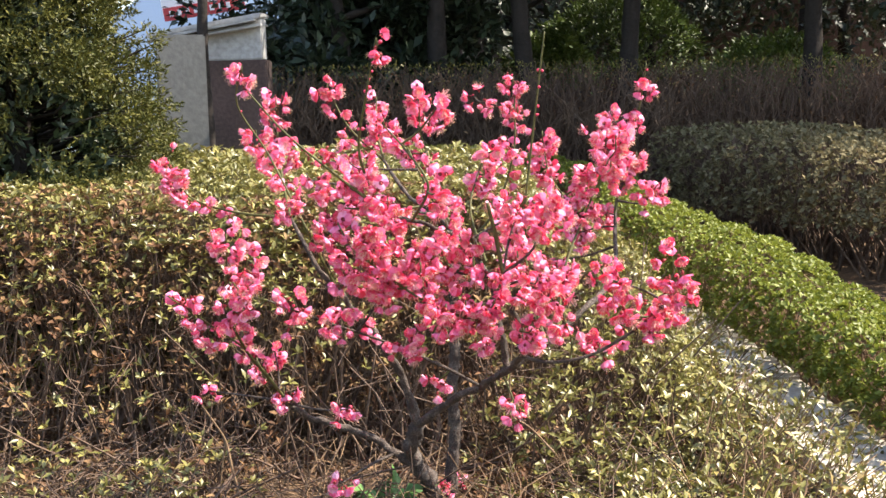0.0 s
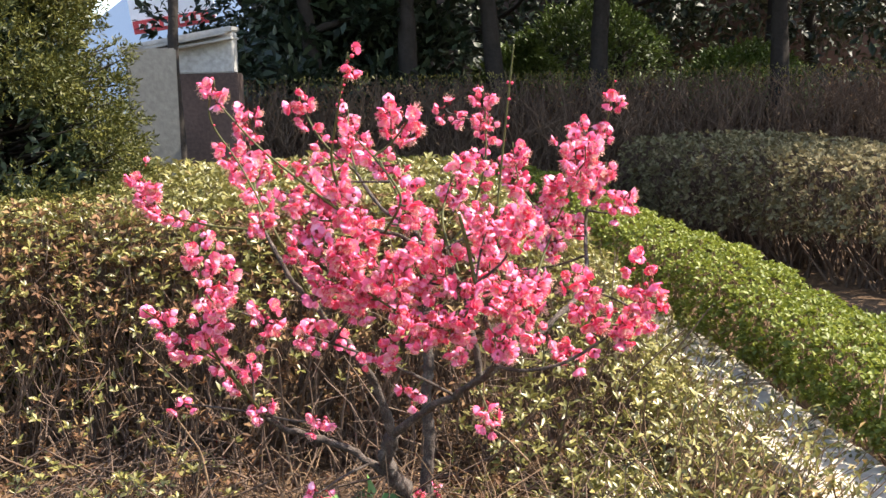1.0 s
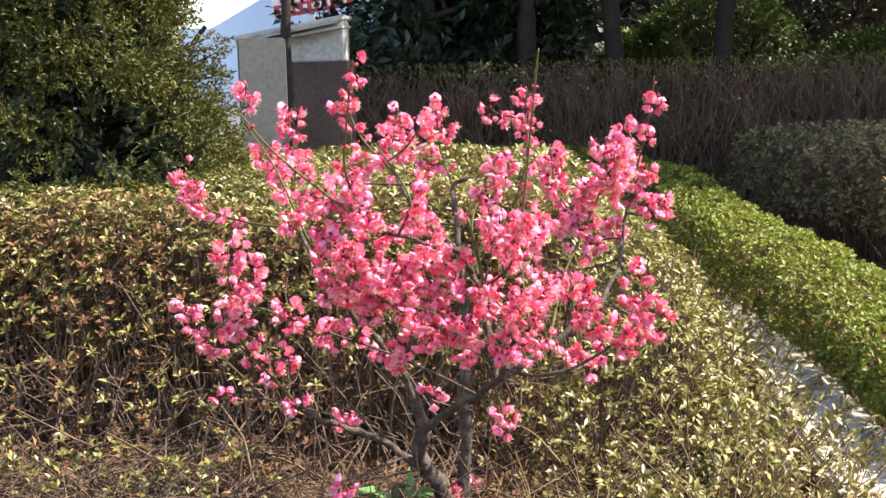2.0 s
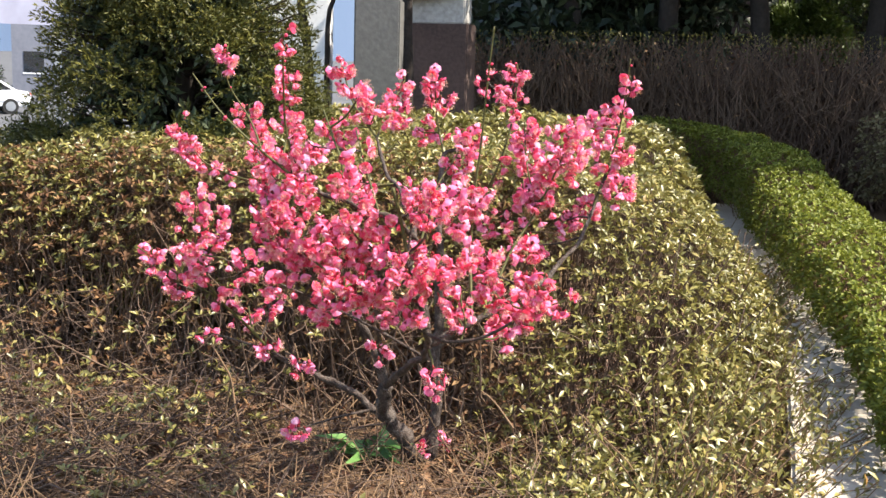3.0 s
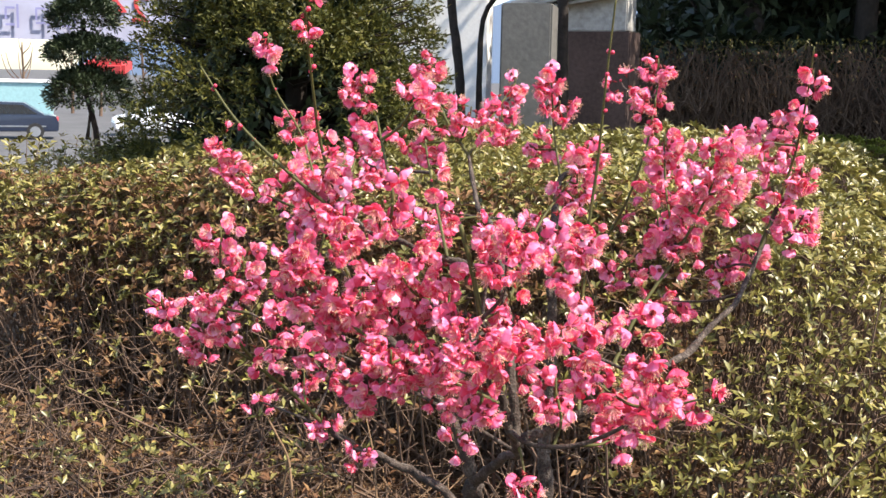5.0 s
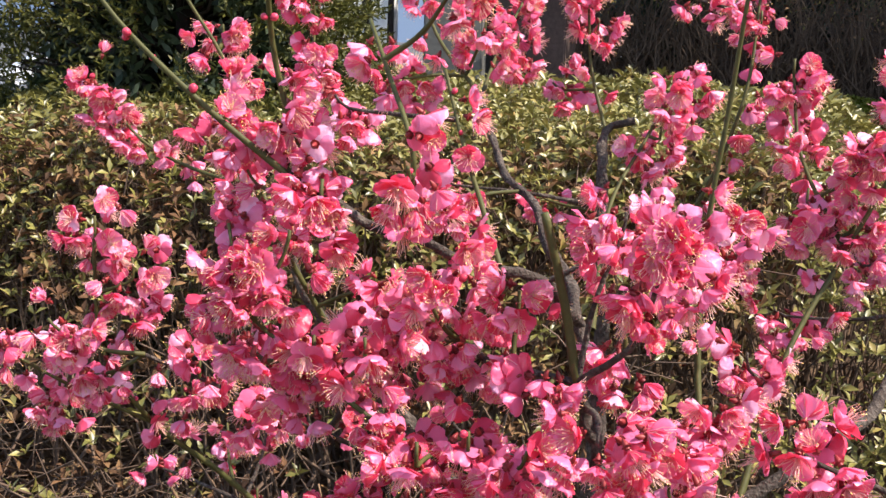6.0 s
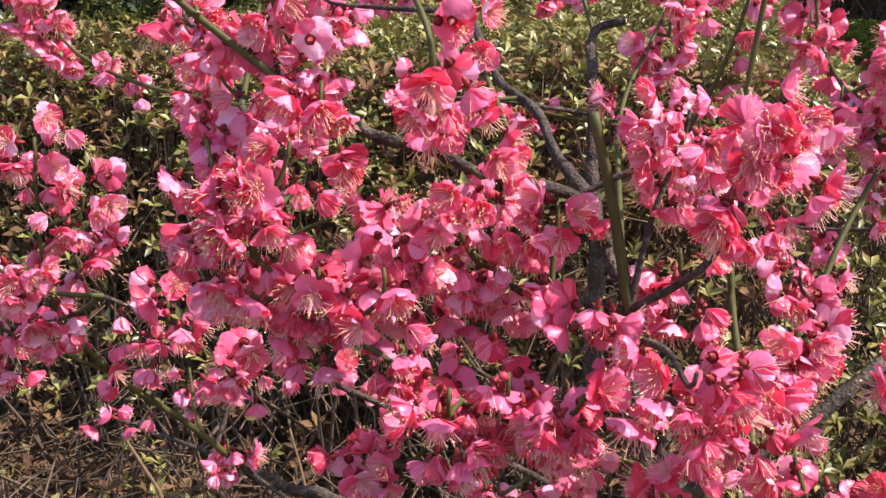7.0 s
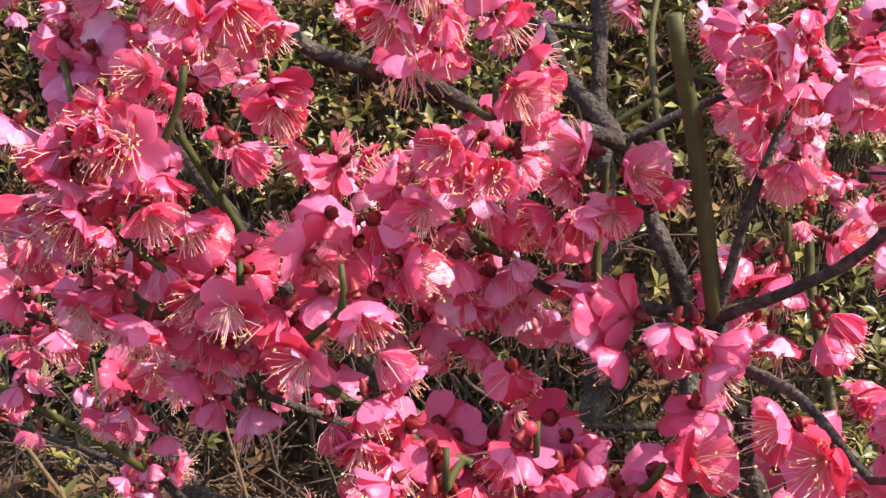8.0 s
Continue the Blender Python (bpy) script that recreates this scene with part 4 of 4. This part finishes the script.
def shoot(points, r0, r1, count=0, start=0.2, stop=1.0, buds=0, material=None, cut=False):
    """A young shoot: a thin stem with open blossoms between start and stop, and buds towards its tip."""
    line = spline(points, 0.005)
    t = np.linspace(0, 1, len(line))
    v, f = tube(line, (r0 + (r1 - r0) * t) * (1.0 if cut else 0.8), 7, 0.08)
    child("shoot", mesh_of("shoot", v, f, material or M_TWIG, True), plum, "cut olive-green stub" if cut else "")
    if not cut:
        WOOD.append(line)
    d = unit(np.gradient(line, axis=0))
    count = round(count * 1.7)
    for k in range(count):
        i = int((start + (stop - start) * (k + RNG.uniform(0.1, 0.9)) / count) * (len(line) - 1))
        SITES.append((line[i], d[i], None, False))
    for k in range(buds):
        i = int(RNG.uniform(max(start, 0.3), 1.0) * (len(line) - 1))
        SITES.append((line[i], d[i], None, True))
    return line


def clump(x, y, z, count=6, r=0.014, lean=(0, 0, 1)):
    """A spur off the nearest wood that ends in a tight bunch of blossoms."""
    at = np.array((x, y, z), float)
    wood = np.concatenate(WOOD)
    gap = np.linalg.norm(wood - at, axis=1) + 0.6 * np.maximum(wood[:, 2] - at[2] + 0.01, 0)
    root = wood[int(gap.argmin())]
    up = np.array(lean, float) / np.linalg.norm(lean)
    far = np.linalg.norm(at - root)
    if far > 0.03:
        up = unit(up + 1.4 * (at - root) / far)
    end = at + up * r * 0.8
    if far > 0.012:
        mid = (root + at) / 2 + np.array((RNG.normal(0, 0.05), RNG.normal(0, 0.05), RNG.normal(-0.03, 0.05))) * far
        line = spline([root, mid, at, end], 0.005)
    else:
        line = spline([root, at, end], 0.005)
    v, f = tube(line, np.linspace(0.0013 + 0.007 * min(far, 0.15), 0.0009, len(line)), 6, 0.16)
    child("spur", mesh_of("spur", v, f, M_TWIG if far < 0.06 else M_BARK, True), plum)
    for k in range(round(count * (2.35 if z > 0.28 else 1.7))):
        d = unit(RNG.normal(0, 1, 3) * np.array((1, 1, 0.9)))
        SITES.append((at + up * r * RNG.uniform(-1.0, 1.0), up, d * r * RNG.uniform(0.45, 1.15), RNG.random() < 0.035))


# Two stems from one foot, and the old limbs.
limb([(0.050, 0.085, -0.035), (0.034, 0.058, 0.045), (0.010, 0.024, 0.100), (0.021, -0.010, 0.152)], 0.0125, 0.010)
limb([(0.056, 0.092, -0.035), (0.068, 0.092, 0.060), (0.071, 0.090, 0.130), (0.071, 0.084, 0.200), (0.074, 0.088, 0.290), (0.069, 0.085, 0.381), (0.060, 0.118, 0.445), (0.053, 0.155, 0.490), (0.075, 0.165, 0.500)], 0.0105, 0.0032)
limb([(0.008, 0.030, 0.085), (-0.030, 0.032, 0.112), (-0.076, 0.028, 0.137), (-0.120, 0.010, 0.155), (-0.152, -0.035, 0.190)], 0.0078, 0.0050)
limb([(0.021, -0.010, 0.152), (0.006, -0.026, 0.215), (-0.030, -0.058, 0.290), (-0.075, -0.086, 0.353), (-0.112, -0.080, 0.405), (-0.140, -0.050, 0.450)], 0.0085, 0.0030)
limb([(0.021, -0.010, 0.152), (0.062, -0.050, 0.192), (0.108, -0.100, 0.229), (0.140, -0.180, 0.268), (0.156, -0.240, 0.299)], 0.0078, 0.0050)
limb([(0.135, -0.165, 0.262), (0.205, -0.140, 0.305), (0.265, -0.085, 0.345), (0.300, 0.010, 0.388), (0.308, 0.077, 0.434), (0.322, 0.095, 0.478)], 0.0062, 0.0026)
limb([(0.140, -0.180, 0.268), (0.132, -0.175, 0.330), (0.110, -0.145, 0.400), (0.060, -0.065, 0.446), (0.010, 0.000, 0.480), (-0.020, 0.045, 0.520)], 0.0058, 0.0028)
limb([(0.156, -0.240, 0.299), (0.148, -0.252, 0.350), (0.134, -0.256, 0.400)], 0.0048, 0.0040)
limb([(0.110, -0.145, 0.400), (0.098, -0.200, 0.436), (0.074, -0.217, 0.446), (0.030, -0.240, 0.462), (-0.022, -0.262, 0.492)], 0.0040, 0.0030)
# The cut stub and the pale bent twigs beside it.
shoot([(0.134, -0.256, 0.400), (0.126, -0.262, 0.445), (0.117, -0.268, 0.484)], 0.0026, 0.0022, cut=True)
shoot([(0.134, -0.256, 0.400), (0.106, -0.257, 0.403), (0.084, -0.242, 0.400), (0.068, -0.232, 0.410)], 0.0026, 0.0018, 2, 0.5, material=M_BARK)
shoot([(0.156, -0.240, 0.299), (0.180, -0.258, 0.296), (0.210, -0.270, 0.300), (0.245, -0.275, 0.312), (0.290, -0.290, 0.345), (0.318, -0.330, 0.385)], 0.0030, 0.0018, 5, 0.55, material=M_BARK)
shoot([(0.150, -0.250, 0.325), (0.110, -0.272, 0.346), (0.060, -0.285, 0.366), (0.018, -0.294, 0.394), (-0.018, -0.302, 0.424)], 0.0026, 0.0014, 12, 0.25)
shoot([(0.108, -0.100, 0.229), (0.060, -0.125, 0.262), (-0.010, -0.150, 0.300), (-0.090, -0.175, 0.335), (-0.150, -0.205, 0.366)], 0.0028, 0.0015, 8, 0.35, material=M_BARK)
shoot([(-0.152, -0.035, 0.190), (-0.174, -0.080, 0.242), (-0.193, -0.132, 0.292), (-0.204, -0.172, 0.350), (-0.200, -0.186, 0.420)], 0.0032, 0.0015, 7, 0.3, 0.95, 3)
shoot([(-0.193, -0.132, 0.292), (-0.225, -0.190, 0.335), (-0.262, -0.235, 0.378)], 0.0018, 0.0011, 3, 0.5, 1.0, 1)
# Long upright shoots.
shoot([(-0.022, -0.262, 0.492), (-0.060, -0.277, 0.525), (-0.108, -0.284, 0.568), (-0.149, -0.281, 0.615)], 0.0024, 0.0011, 5, 0.0, 0.35, 6)
shoot([(-0.010, -0.255, 0.485), (-0.028, -0.262, 0.545), (-0.015, -0.300, 0.610), (0.000, -0.335, 0.668)], 0.0024, 0.0011, 4, 0.05, 0.35, 6)
shoot([(-0.075, -0.086, 0.353), (-0.110, -0.115, 0.440), (-0.160, -0.085, 0.535), (-0.196, -0.095, 0.600), (-0.185, -0.119, 0.648)], 0.0026, 0.0012, 6, 0.45, 0.75, 4)
shoot([(0.190, -0.148, 0.298), (0.172, -0.098, 0.370), (0.170, -0.085, 0.450), (0.178, -0.084, 0.530), (0.187, -0.096, 0.610), (0.196, -0.104, 0.685)], 0.0030, 0.0012, 3, 0.25, 0.5, 9)
shoot([(0.030, -0.240, 0.462), (0.050, -0.268, 0.505), (0.024, -0.240, 0.545), (-0.002, -0.205, 0.572)], 0.0022, 0.0013, 5, 0.2)
shoot([(0.080, -0.216, 0.446), (0.062, -0.196, 0.475), (0.042, -0.172, 0.505), (0.022, -0.150, 0.545)], 0.0022, 0.0013, 2, 0.5, 1.0, 2)
shoot([(0.117, -0.150, 0.400), (0.100, -0.040, 0.455), (0.112, 0.020, 0.500), (0.128, 0.030, 0.540)], 0.0024, 0.0013, 5, 0.5)
shoot([(0.308, 0.077, 0.434), (0.330, 0.110, 0.520), (0.345, 0.085, 0.590), (0.352, 0.070, 0.648)], 0.0024, 0.0011, 7, 0.3, 0.75, 6)
shoot([(0.069, 0.085, 0.381), (0.130, 0.100, 0.430), (0.165, 0.115, 0.520), (0.170, 0.150, 0.610)], 0.0026, 0.0013, 6, 0.35)
shoot([(0.053, 0.155, 0.490), (0.030, 0.188, 0.545), (0.026, 0.185, 0.602)], 0.0022, 0.0013, 5, 0.3)
shoot([(-0.020, 0.045, 0.520), (-0.070, 0.080, 0.565), (-0.102, 0.107, 0.620)], 0.0024, 0.0013, 5, 0.35)
shoot([(-0.020, 0.045, 0.520), (-0.035, 0.140, 0.560), (-0.041, 0.230, 0.603)], 0.0022, 0.0013, 6, 0.4)
shoot([(-0.140, -0.050, 0.450), (-0.160, 0.020, 0.500), (-0.172, 0.068, 0.560), (-0.168, 0.056, 0.600)], 0.0026, 0.0013, 9, 0.25)
shoot([(-0.140, -0.050, 0.450), (-0.220, -0.030, 0.458), (-0.280, -0.018, 0.478), (-0.300, -0.040, 0.520)], 0.0024, 0.0012, 9, 0.45)
shoot([(0.205, -0.140, 0.305), (0.222, -0.080, 0.380), (0.250, -0.040, 0.440), (0.285, -0.040, 0.520)], 0.0030, 0.0014, 7, 0.35)
shoot([(0.250, -0.040, 0.440), (0.215, 0.040, 0.490), (0.204, 0.060, 0.545)], 0.0022, 0.0013, 6, 0.35)
# Bunches of blossom, from the left round to the right, then the low ones.
clump(-0.300, -0.045, 0.520, 6, 0.014)
clump(-0.304, -0.014, 0.492, 4, 0.012)
clump(-0.185, -0.118, 0.642, 4, 0.010)
clump(0.001, -0.334, 0.660, 2, 0.006)
clump(-0.180, -0.060, 0.560, 4, 0.010)
clump(-0.165, -0.050, 0.530, 5, 0.012)
clump(-0.170, 0.054, 0.600, 6, 0.012)
clump(-0.160, 0.051, 0.540, 7, 0.015)
clump(-0.103, 0.107, 0.622, 6, 0.013)
clump(0.059, -0.240, 0.590, 4, 0.011)
clump(-0.090, -0.209, 0.510, 6, 0.016)
clump(-0.060, -0.225, 0.480, 7, 0.016)
clump(-0.030, -0.247, 0.500, 7, 0.016)
clump(0.004, -0.274, 0.480, 7, 0.016)
clump(-0.040, -0.150, 0.520, 6, 0.015)
clump(-0.078, 0.037, 0.532, 6, 0.015)
clump(-0.021, 0.047, 0.566, 6, 0.014)
clump(-0.022, 0.143, 0.557, 7, 0.015)
clump(-0.041, 0.230, 0.600, 5, 0.013)
clump(0.027, 0.181, 0.607, 5, 0.012)
clump(0.033, 0.196, 0.574, 4, 0.012)
clump(0.005, 0.188, 0.522, 5, 0.013)
clump(-0.062, 0.084, 0.447, 4, 0.013)
clump(0.064, -0.309, 0.500, 5, 0.014)
clump(0.015, 0.113, 0.437, 3, 0.011)
clump(0.000, -0.060, 0.455, 5, 0.015)
clump(-0.080, -0.110, 0.430, 6, 0.016)
clump(-0.030, -0.100, 0.400, 4, 0.014)
clump(-0.178, -0.176, 0.405, 8, 0.018)
clump(-0.200, -0.184, 0.432, 8, 0.017)
clump(-0.176, -0.250, 0.388, 6, 0.014)
clump(-0.242, -0.230, 0.370, 4, 0.010)
clump(-0.178, -0.216, 0.352, 6, 0.014)
clump(-0.226, -0.190, 0.326, 5, 0.013)
clump(-0.204, -0.080, 0.300, 2, 0.007)
clump(-0.010, -0.312, 0.432, 7, 0.016)
clump(0.008, -0.290, 0.405, 7, 0.015)
clump(-0.010, -0.195, 0.384, 6, 0.015)
clump(0.064, -0.267, 0.428, 7, 0.016)
clump(0.070, -0.230, 0.402, 6, 0.015)
clump(0.034, -0.230, 0.424, 5, 0.014)
clump(0.000, -0.270, 0.388, 7, 0.015)
clump(0.032, -0.278, 0.325, 6, 0.013)
clump(0.068, -0.300, 0.362, 7, 0.015)
clump(0.090, -0.289, 0.368, 5, 0.014)
clump(0.112, -0.270, 0.340, 7, 0.015)
clump(0.160, -0.312, 0.342, 5, 0.013)
clump(0.059, -0.197, 0.342, 5, 0.014)
clump(-0.178, 0.005, 0.262, 4, 0.012)
clump(-0.195, -0.030, 0.250, 5, 0.013)
clump(-0.158, -0.050, 0.208, 6, 0.014)
clump(-0.268, -0.018, 0.208, 3, 0.009, (-1, 0, 0.2))
clump(-0.068, -0.106, 0.202, 4, 0.011)
clump(0.051, -0.124, 0.242, 4, 0.011)
clump(0.150, -0.180, 0.224, 5, 0.012, (0, 0, -1))
clump(0.180, -0.313, 0.468, 9, 0.017)
clump(0.152, -0.258, 0.474, 7, 0.015)
clump(0.152, -0.236, 0.412, 6, 0.015)
clump(0.165, -0.345, 0.402, 7, 0.016)
clump(0.122, -0.276, 0.398, 4, 0.012)
clump(0.182, -0.304, 0.382, 7, 0.016)
clump(0.196, -0.270, 0.394, 6, 0.014)
clump(0.206, -0.150, 0.388, 6, 0.015)
clump(0.246, -0.330, 0.404, 7, 0.015)
clump(0.262, -0.308, 0.370, 5, 0.013)
clump(0.168, -0.156, 0.310, 4, 0.012)
clump(0.326, -0.285, 0.360, 5, 0.012, (1, 0, 0.4))
clump(0.314, -0.348, 0.412, 10, 0.018)
clump(0.250, -0.222, 0.306, 5, 0.013)
clump(0.298, -0.308, 0.356, 5, 0.012)
clump(0.148, -0.073, 0.452, 6, 0.015)
clump(0.160, -0.118, 0.426, 6, 0.014)
clump(0.120, 0.023, 0.498, 6, 0.014)
clump(0.137, 0.002, 0.534, 6, 0.015)
clump(0.117, 0.192, 0.600, 5, 0.013)
clump(0.168, 0.152, 0.626, 6, 0.012)
clump(0.173, 0.129, 0.580, 5, 0.013)
clump(0.204, 0.060, 0.545, 7, 0.014)
clump(0.207, 0.084, 0.506, 7, 0.015)
clump(0.292, -0.055, 0.540, 10, 0.018)
clump(0.290, -0.020, 0.508, 9, 0.017)
clump(0.259, 0.007, 0.496, 8, 0.016)
clump(0.224, -0.022, 0.464, 7, 0.015)
clump(0.254, -0.027, 0.456, 6, 0.015)
clump(0.164, 0.071, 0.404, 6, 0.015)
clump(0.211, 0.074, 0.370, 5, 0.014)
clump(0.262, 0.110, 0.406, 7, 0.015)
clump(0.293, 0.108, 0.436, 6, 0.014)
clump(0.288, 0.084, 0.556, 5, 0.012)
clump(0.317, 0.175, 0.575, 6, 0.012)
clump(0.308, 0.158, 0.538, 6, 0.013)
clump(0.343, 0.103, 0.512, 6, 0.013)
clump(0.317, 0.097, 0.490, 6, 0.014)
clump(0.355, 0.026, 0.472, 8, 0.016)
clump(0.352, 0.073, 0.618, 3, 0.008)
clump(-0.034, -0.292, 0.430, 6, 0.015)
clump(0.000, -0.306, 0.460, 6, 0.015)
clump(-0.050, -0.270, 0.455, 5, 0.014)
clump(0.069, -0.249, 0.452, 5, 0.014)
clump(0.101, -0.250, 0.430, 5, 0.014)
clump(0.040, -0.300, 0.410, 6, 0.015)
clump(0.120, -0.300, 0.370, 6, 0.014)
clump(0.168, -0.218, 0.472, 6, 0.014)
clump(0.192, -0.165, 0.464, 6, 0.015)
clump(0.032, -0.232, 0.395, 5, 0.014)
clump(-0.045, -0.262, 0.400, 5, 0.014)
clump(-0.120, -0.190, 0.352, 5, 0.014)
clump(-0.060, -0.215, 0.345, 5, 0.014)
clump(0.205, -0.255, 0.345, 5, 0.014)
clump(-0.125, -0.120, 0.470, 5, 0.014)
clump(0.072, 0.118, 0.034, 5, 0.010)
clump(0.056, 0.070, 0.036, 3, 0.008)
clump(-0.075, -0.110, 0.105, 4, 0.011)


def petal(size, cup, tilt, spin, lift):
    """One round cupped petal with a narrow claw and a wavy rim, as a small grid from the flower's centre outwards."""
    outline = ((0.0, 0.10), (0.16, 0.42), (0.36, 0.84), (0.60, 1.0), (0.82, 0.88), (0.95, 0.60), (1.0, 0.22))
    vs = np.linspace(-1, 1, 7)
    curl, phase, twist = RNG.normal(0, 0.16), RNG.uniform(0, 6.28), RNG.normal(0, 0.22)
    rows = []
    for u, wide in outline:
        half = size * 0.54 * wide
        for v in vs:
            x = size * (u - 0.07 * u * v * v)
            y = half * v
            z = size * (cup * (u * u * 0.5 - 0.12 * u) + cup * 0.30 * v * v * wide * wide + curl * max(u - 0.55, 0) * 1.2 + twist * u * v * 0.30)
            z += size * 0.085 * u * u * math.sin(4.2 * v + phase) + size * 0.06 * math.sin(7 * v + phase * 2) * max(u - 0.6, 0)
            rows.append((x, y, z))
    p = np.array(rows)
    ct, st = math.cos(tilt), math.sin(tilt)
    p = np.stack([p[:, 0] * ct - p[:, 2] * st, p[:, 1], p[:, 0] * st + p[:, 2] * ct + lift], 1)
    cs, ss = math.cos(spin), math.sin(spin)
    p = np.stack([p[:, 0] * cs - p[:, 1] * ss, p[:, 0] * ss + p[:, 1] * cs, p[:, 2]], 1)
    f = [(a * 7 + b, a * 7 + b + 1, a * 7 + b + 8, a * 7 + b + 7) for a in range(6) for b in range(6)]
    return p, np.array(f)


def blossom_meshes(opening, size):
    """Corolla of five round petals, a fan of long stamens with anthers, and the calyx, of one blossom that faces +z."""
    ps = []
    for k in range(5):
        ps.append(petal(size * RNG.uniform(0.9, 1.08), RNG.uniform(0.35, 0.85), opening + RNG.normal(0, 0.20), k * 1.2566 + RNG.normal(0, 0.10), 0.0004 * (k % 2)))
    for k in range(int(RNG.integers(0, 3))):
        ps.append(petal(size * RNG.uniform(0.5, 0.72), RNG.uniform(0.3, 0.8), opening + 0.4 + RNG.normal(0, 0.25), RNG.uniform(0, 6.28), 0.0009))
    corolla = mesh_of("corolla", *joined(ps), M_PETAL, True)
    m = 30
    an = RNG.uniform(0, 6.28, m)
    spread = RNG.uniform(0.10, 0.95, m)
    ln = size * RNG.uniform(0.75, 1.25, m)
    a = np.stack([np.cos(an) * size * 0.07, np.sin(an) * size * 0.07, np.full(m, 0.001)], 1)
    b2 = a + np.stack([np.cos(an) * np.sin(spread), np.sin(an) * np.sin(spread), np.cos(spread)], 1) * ln[:, None]
    filaments = mesh_of("filaments", *twigs(a, b2, 0.00022, 0.00013, 0.07), M_STAMEN)
    lv, lf = leaves(b2 - np.array([0, 0, 0.0003]), RNG.normal(0, 1, (m, 3)), 0.0010, 0.0008)
    anthers = mesh_of("anthers", lv, lf, M_ANTHER)
    ring = [petal(size * 0.27, -0.3, -0.15 - opening * 0.2, k * 1.2566 + 0.63, -0.0016) for k in range(5)]
    cup = tube(np.array([(0, 0, -0.0070), (0, 0, -0.0066), (0, 0, -0.0042), (0, 0, -0.001)]), [0.00002, 0.0006, 0.0015, 0.0015], 7, 0.0)
    v, f = joined(ring + [(cup[0], cup[1][0])])
    calyx = mesh_of("calyx", v, f, M_CALYX, True)
    return corolla, filaments, anthers, calyx


def bud_mesh():
    bm = bmesh.new()
    bmesh.ops.create_uvsphere(bm, u_segments=9, v_segments=7, radius=0.0042)
    for v in bm.verts:
        v.co.z *= 1.15
        v.co.x *= 1 + 0.12 * math.sin(v.co.z * 900)
        v.co.z += 0.004
    me = bpy.data.meshes.new("bud")
    bm.to_mesh(me)
    bm.free()
    for poly in me.polygons:
        poly.use_smooth = True
    me.materials.append(M_BUD)
    cup = tube(np.array([(0, 0, -0.0024), (0, 0, -0.002), (0, 0, 0.0005), (0, 0, 0.003)]), [0.00002, 0.0007, 0.0030, 0.0036], 7, 0.05)
    return me, mesh_of("bud_cup", cup[0], cup[1][0], M_CALYX, True)


KINDS = [blossom_meshes(o, s) for o, s in ((0.10, 0.0112), (0.45, 0.0108), (0.60, 0.0116), (0.20, 0.0118), (0.35, 0.0114), (0.75, 0.0110), (0.90, 0.0108), (0.55, 0.0115), (0.40, 0.0104), (1.10, 0.0106), (0.28, 0.0112), (0.50, 0.0117), (-0.05, 0.0110), (0.65, 0.0113))]
BUD, SCALES = bud_mesh()


def turn_to(d, spin):
    return Vector(d).to_track_quat("Z", "Y").to_matrix().to_4x4() @ Matrix.Rotation(spin, 4, "Z")


def seat(at, along, off, shut):
    """A place beside the stem and the way that a blossom there faces: out from it and rather downwards."""
    s, u = frames_for(along[None])
    an = RNG.uniform(0, 6.28)
    out = s[0] * math.cos(an) + u[0] * math.sin(an)
    if off is None:
        off = out * RNG.uniform(0.004, 0.010)
    else:
        out = unit(off)
    if shut:
        return at + out * 0.0012, unit(out + along * 0.6)
    face = unit(out * 1.1 + np.array([0, 0, -0.95]) + RNG.normal(0, 0.35, 3))
    return at + off + face * 0.005, face


order = sorted(range(len(SITES)), key=lambda k: SITES[k][0][1])
rest = {0: [], 1: [], 2: [], 3: []}
opened = 0
for k in order:
    at, along, off, shut = SITES[k]
    at, face = seat(at, along, off, shut)
    m = Matrix.Translation(at) @ turn_to(face, RNG.uniform(0, 6.28)) @ Matrix.Scale(RNG.uniform(0.74, 1.0), 4)
    if shut:
        b = child("bud", BUD, plum, "round dark pink closed bud")
        b.matrix_local = m @ Matrix.Scale(RNG.uniform(0.36, 0.6), 4)
        child("bud_cup", SCALES, b)
        continue
    kind = KINDS[int(RNG.integers(0, len(KINDS)))]
    opened += 1
    if opened <= 300:
        b = child("blossom", kind[0], plum, "pink plum blossom of five round petals")
        b.matrix_local = m
        for name, me in zip(("stamen_tuft", "anther_ring", "calyx"), kind[1:]):
            child(name, me, b)
    else:
        for q in range(4):
            rest[q].append((kind[q], m))
for q, (name, lab) in enumerate((("blossoms_behind", "pink blossoms at the back of the crown"), ("stamens_behind", ""), ("anthers_behind", ""), ("calyxes_behind", ""))):
    pieces = []
    for me, m in rest[q]:
        v = np.empty(len(me.vertices) * 3, dtype=np.float32)
        me.vertices.foreach_get("co", v)
        mm = np.array(m)
        v = v.reshape(-1, 3) @ mm[:3, :3].T + mm[:3, 3]
        f = np.array([tuple(p.vertices) for p in me.polygons])
        pieces.append((v, f))
    if pieces:
        child(name, mesh_of(name, *joined(pieces), [M_PETAL, M_STAMEN, M_ANTHER, M_CALYX][q], q in (0, 3)), plum, lab, "stuff")
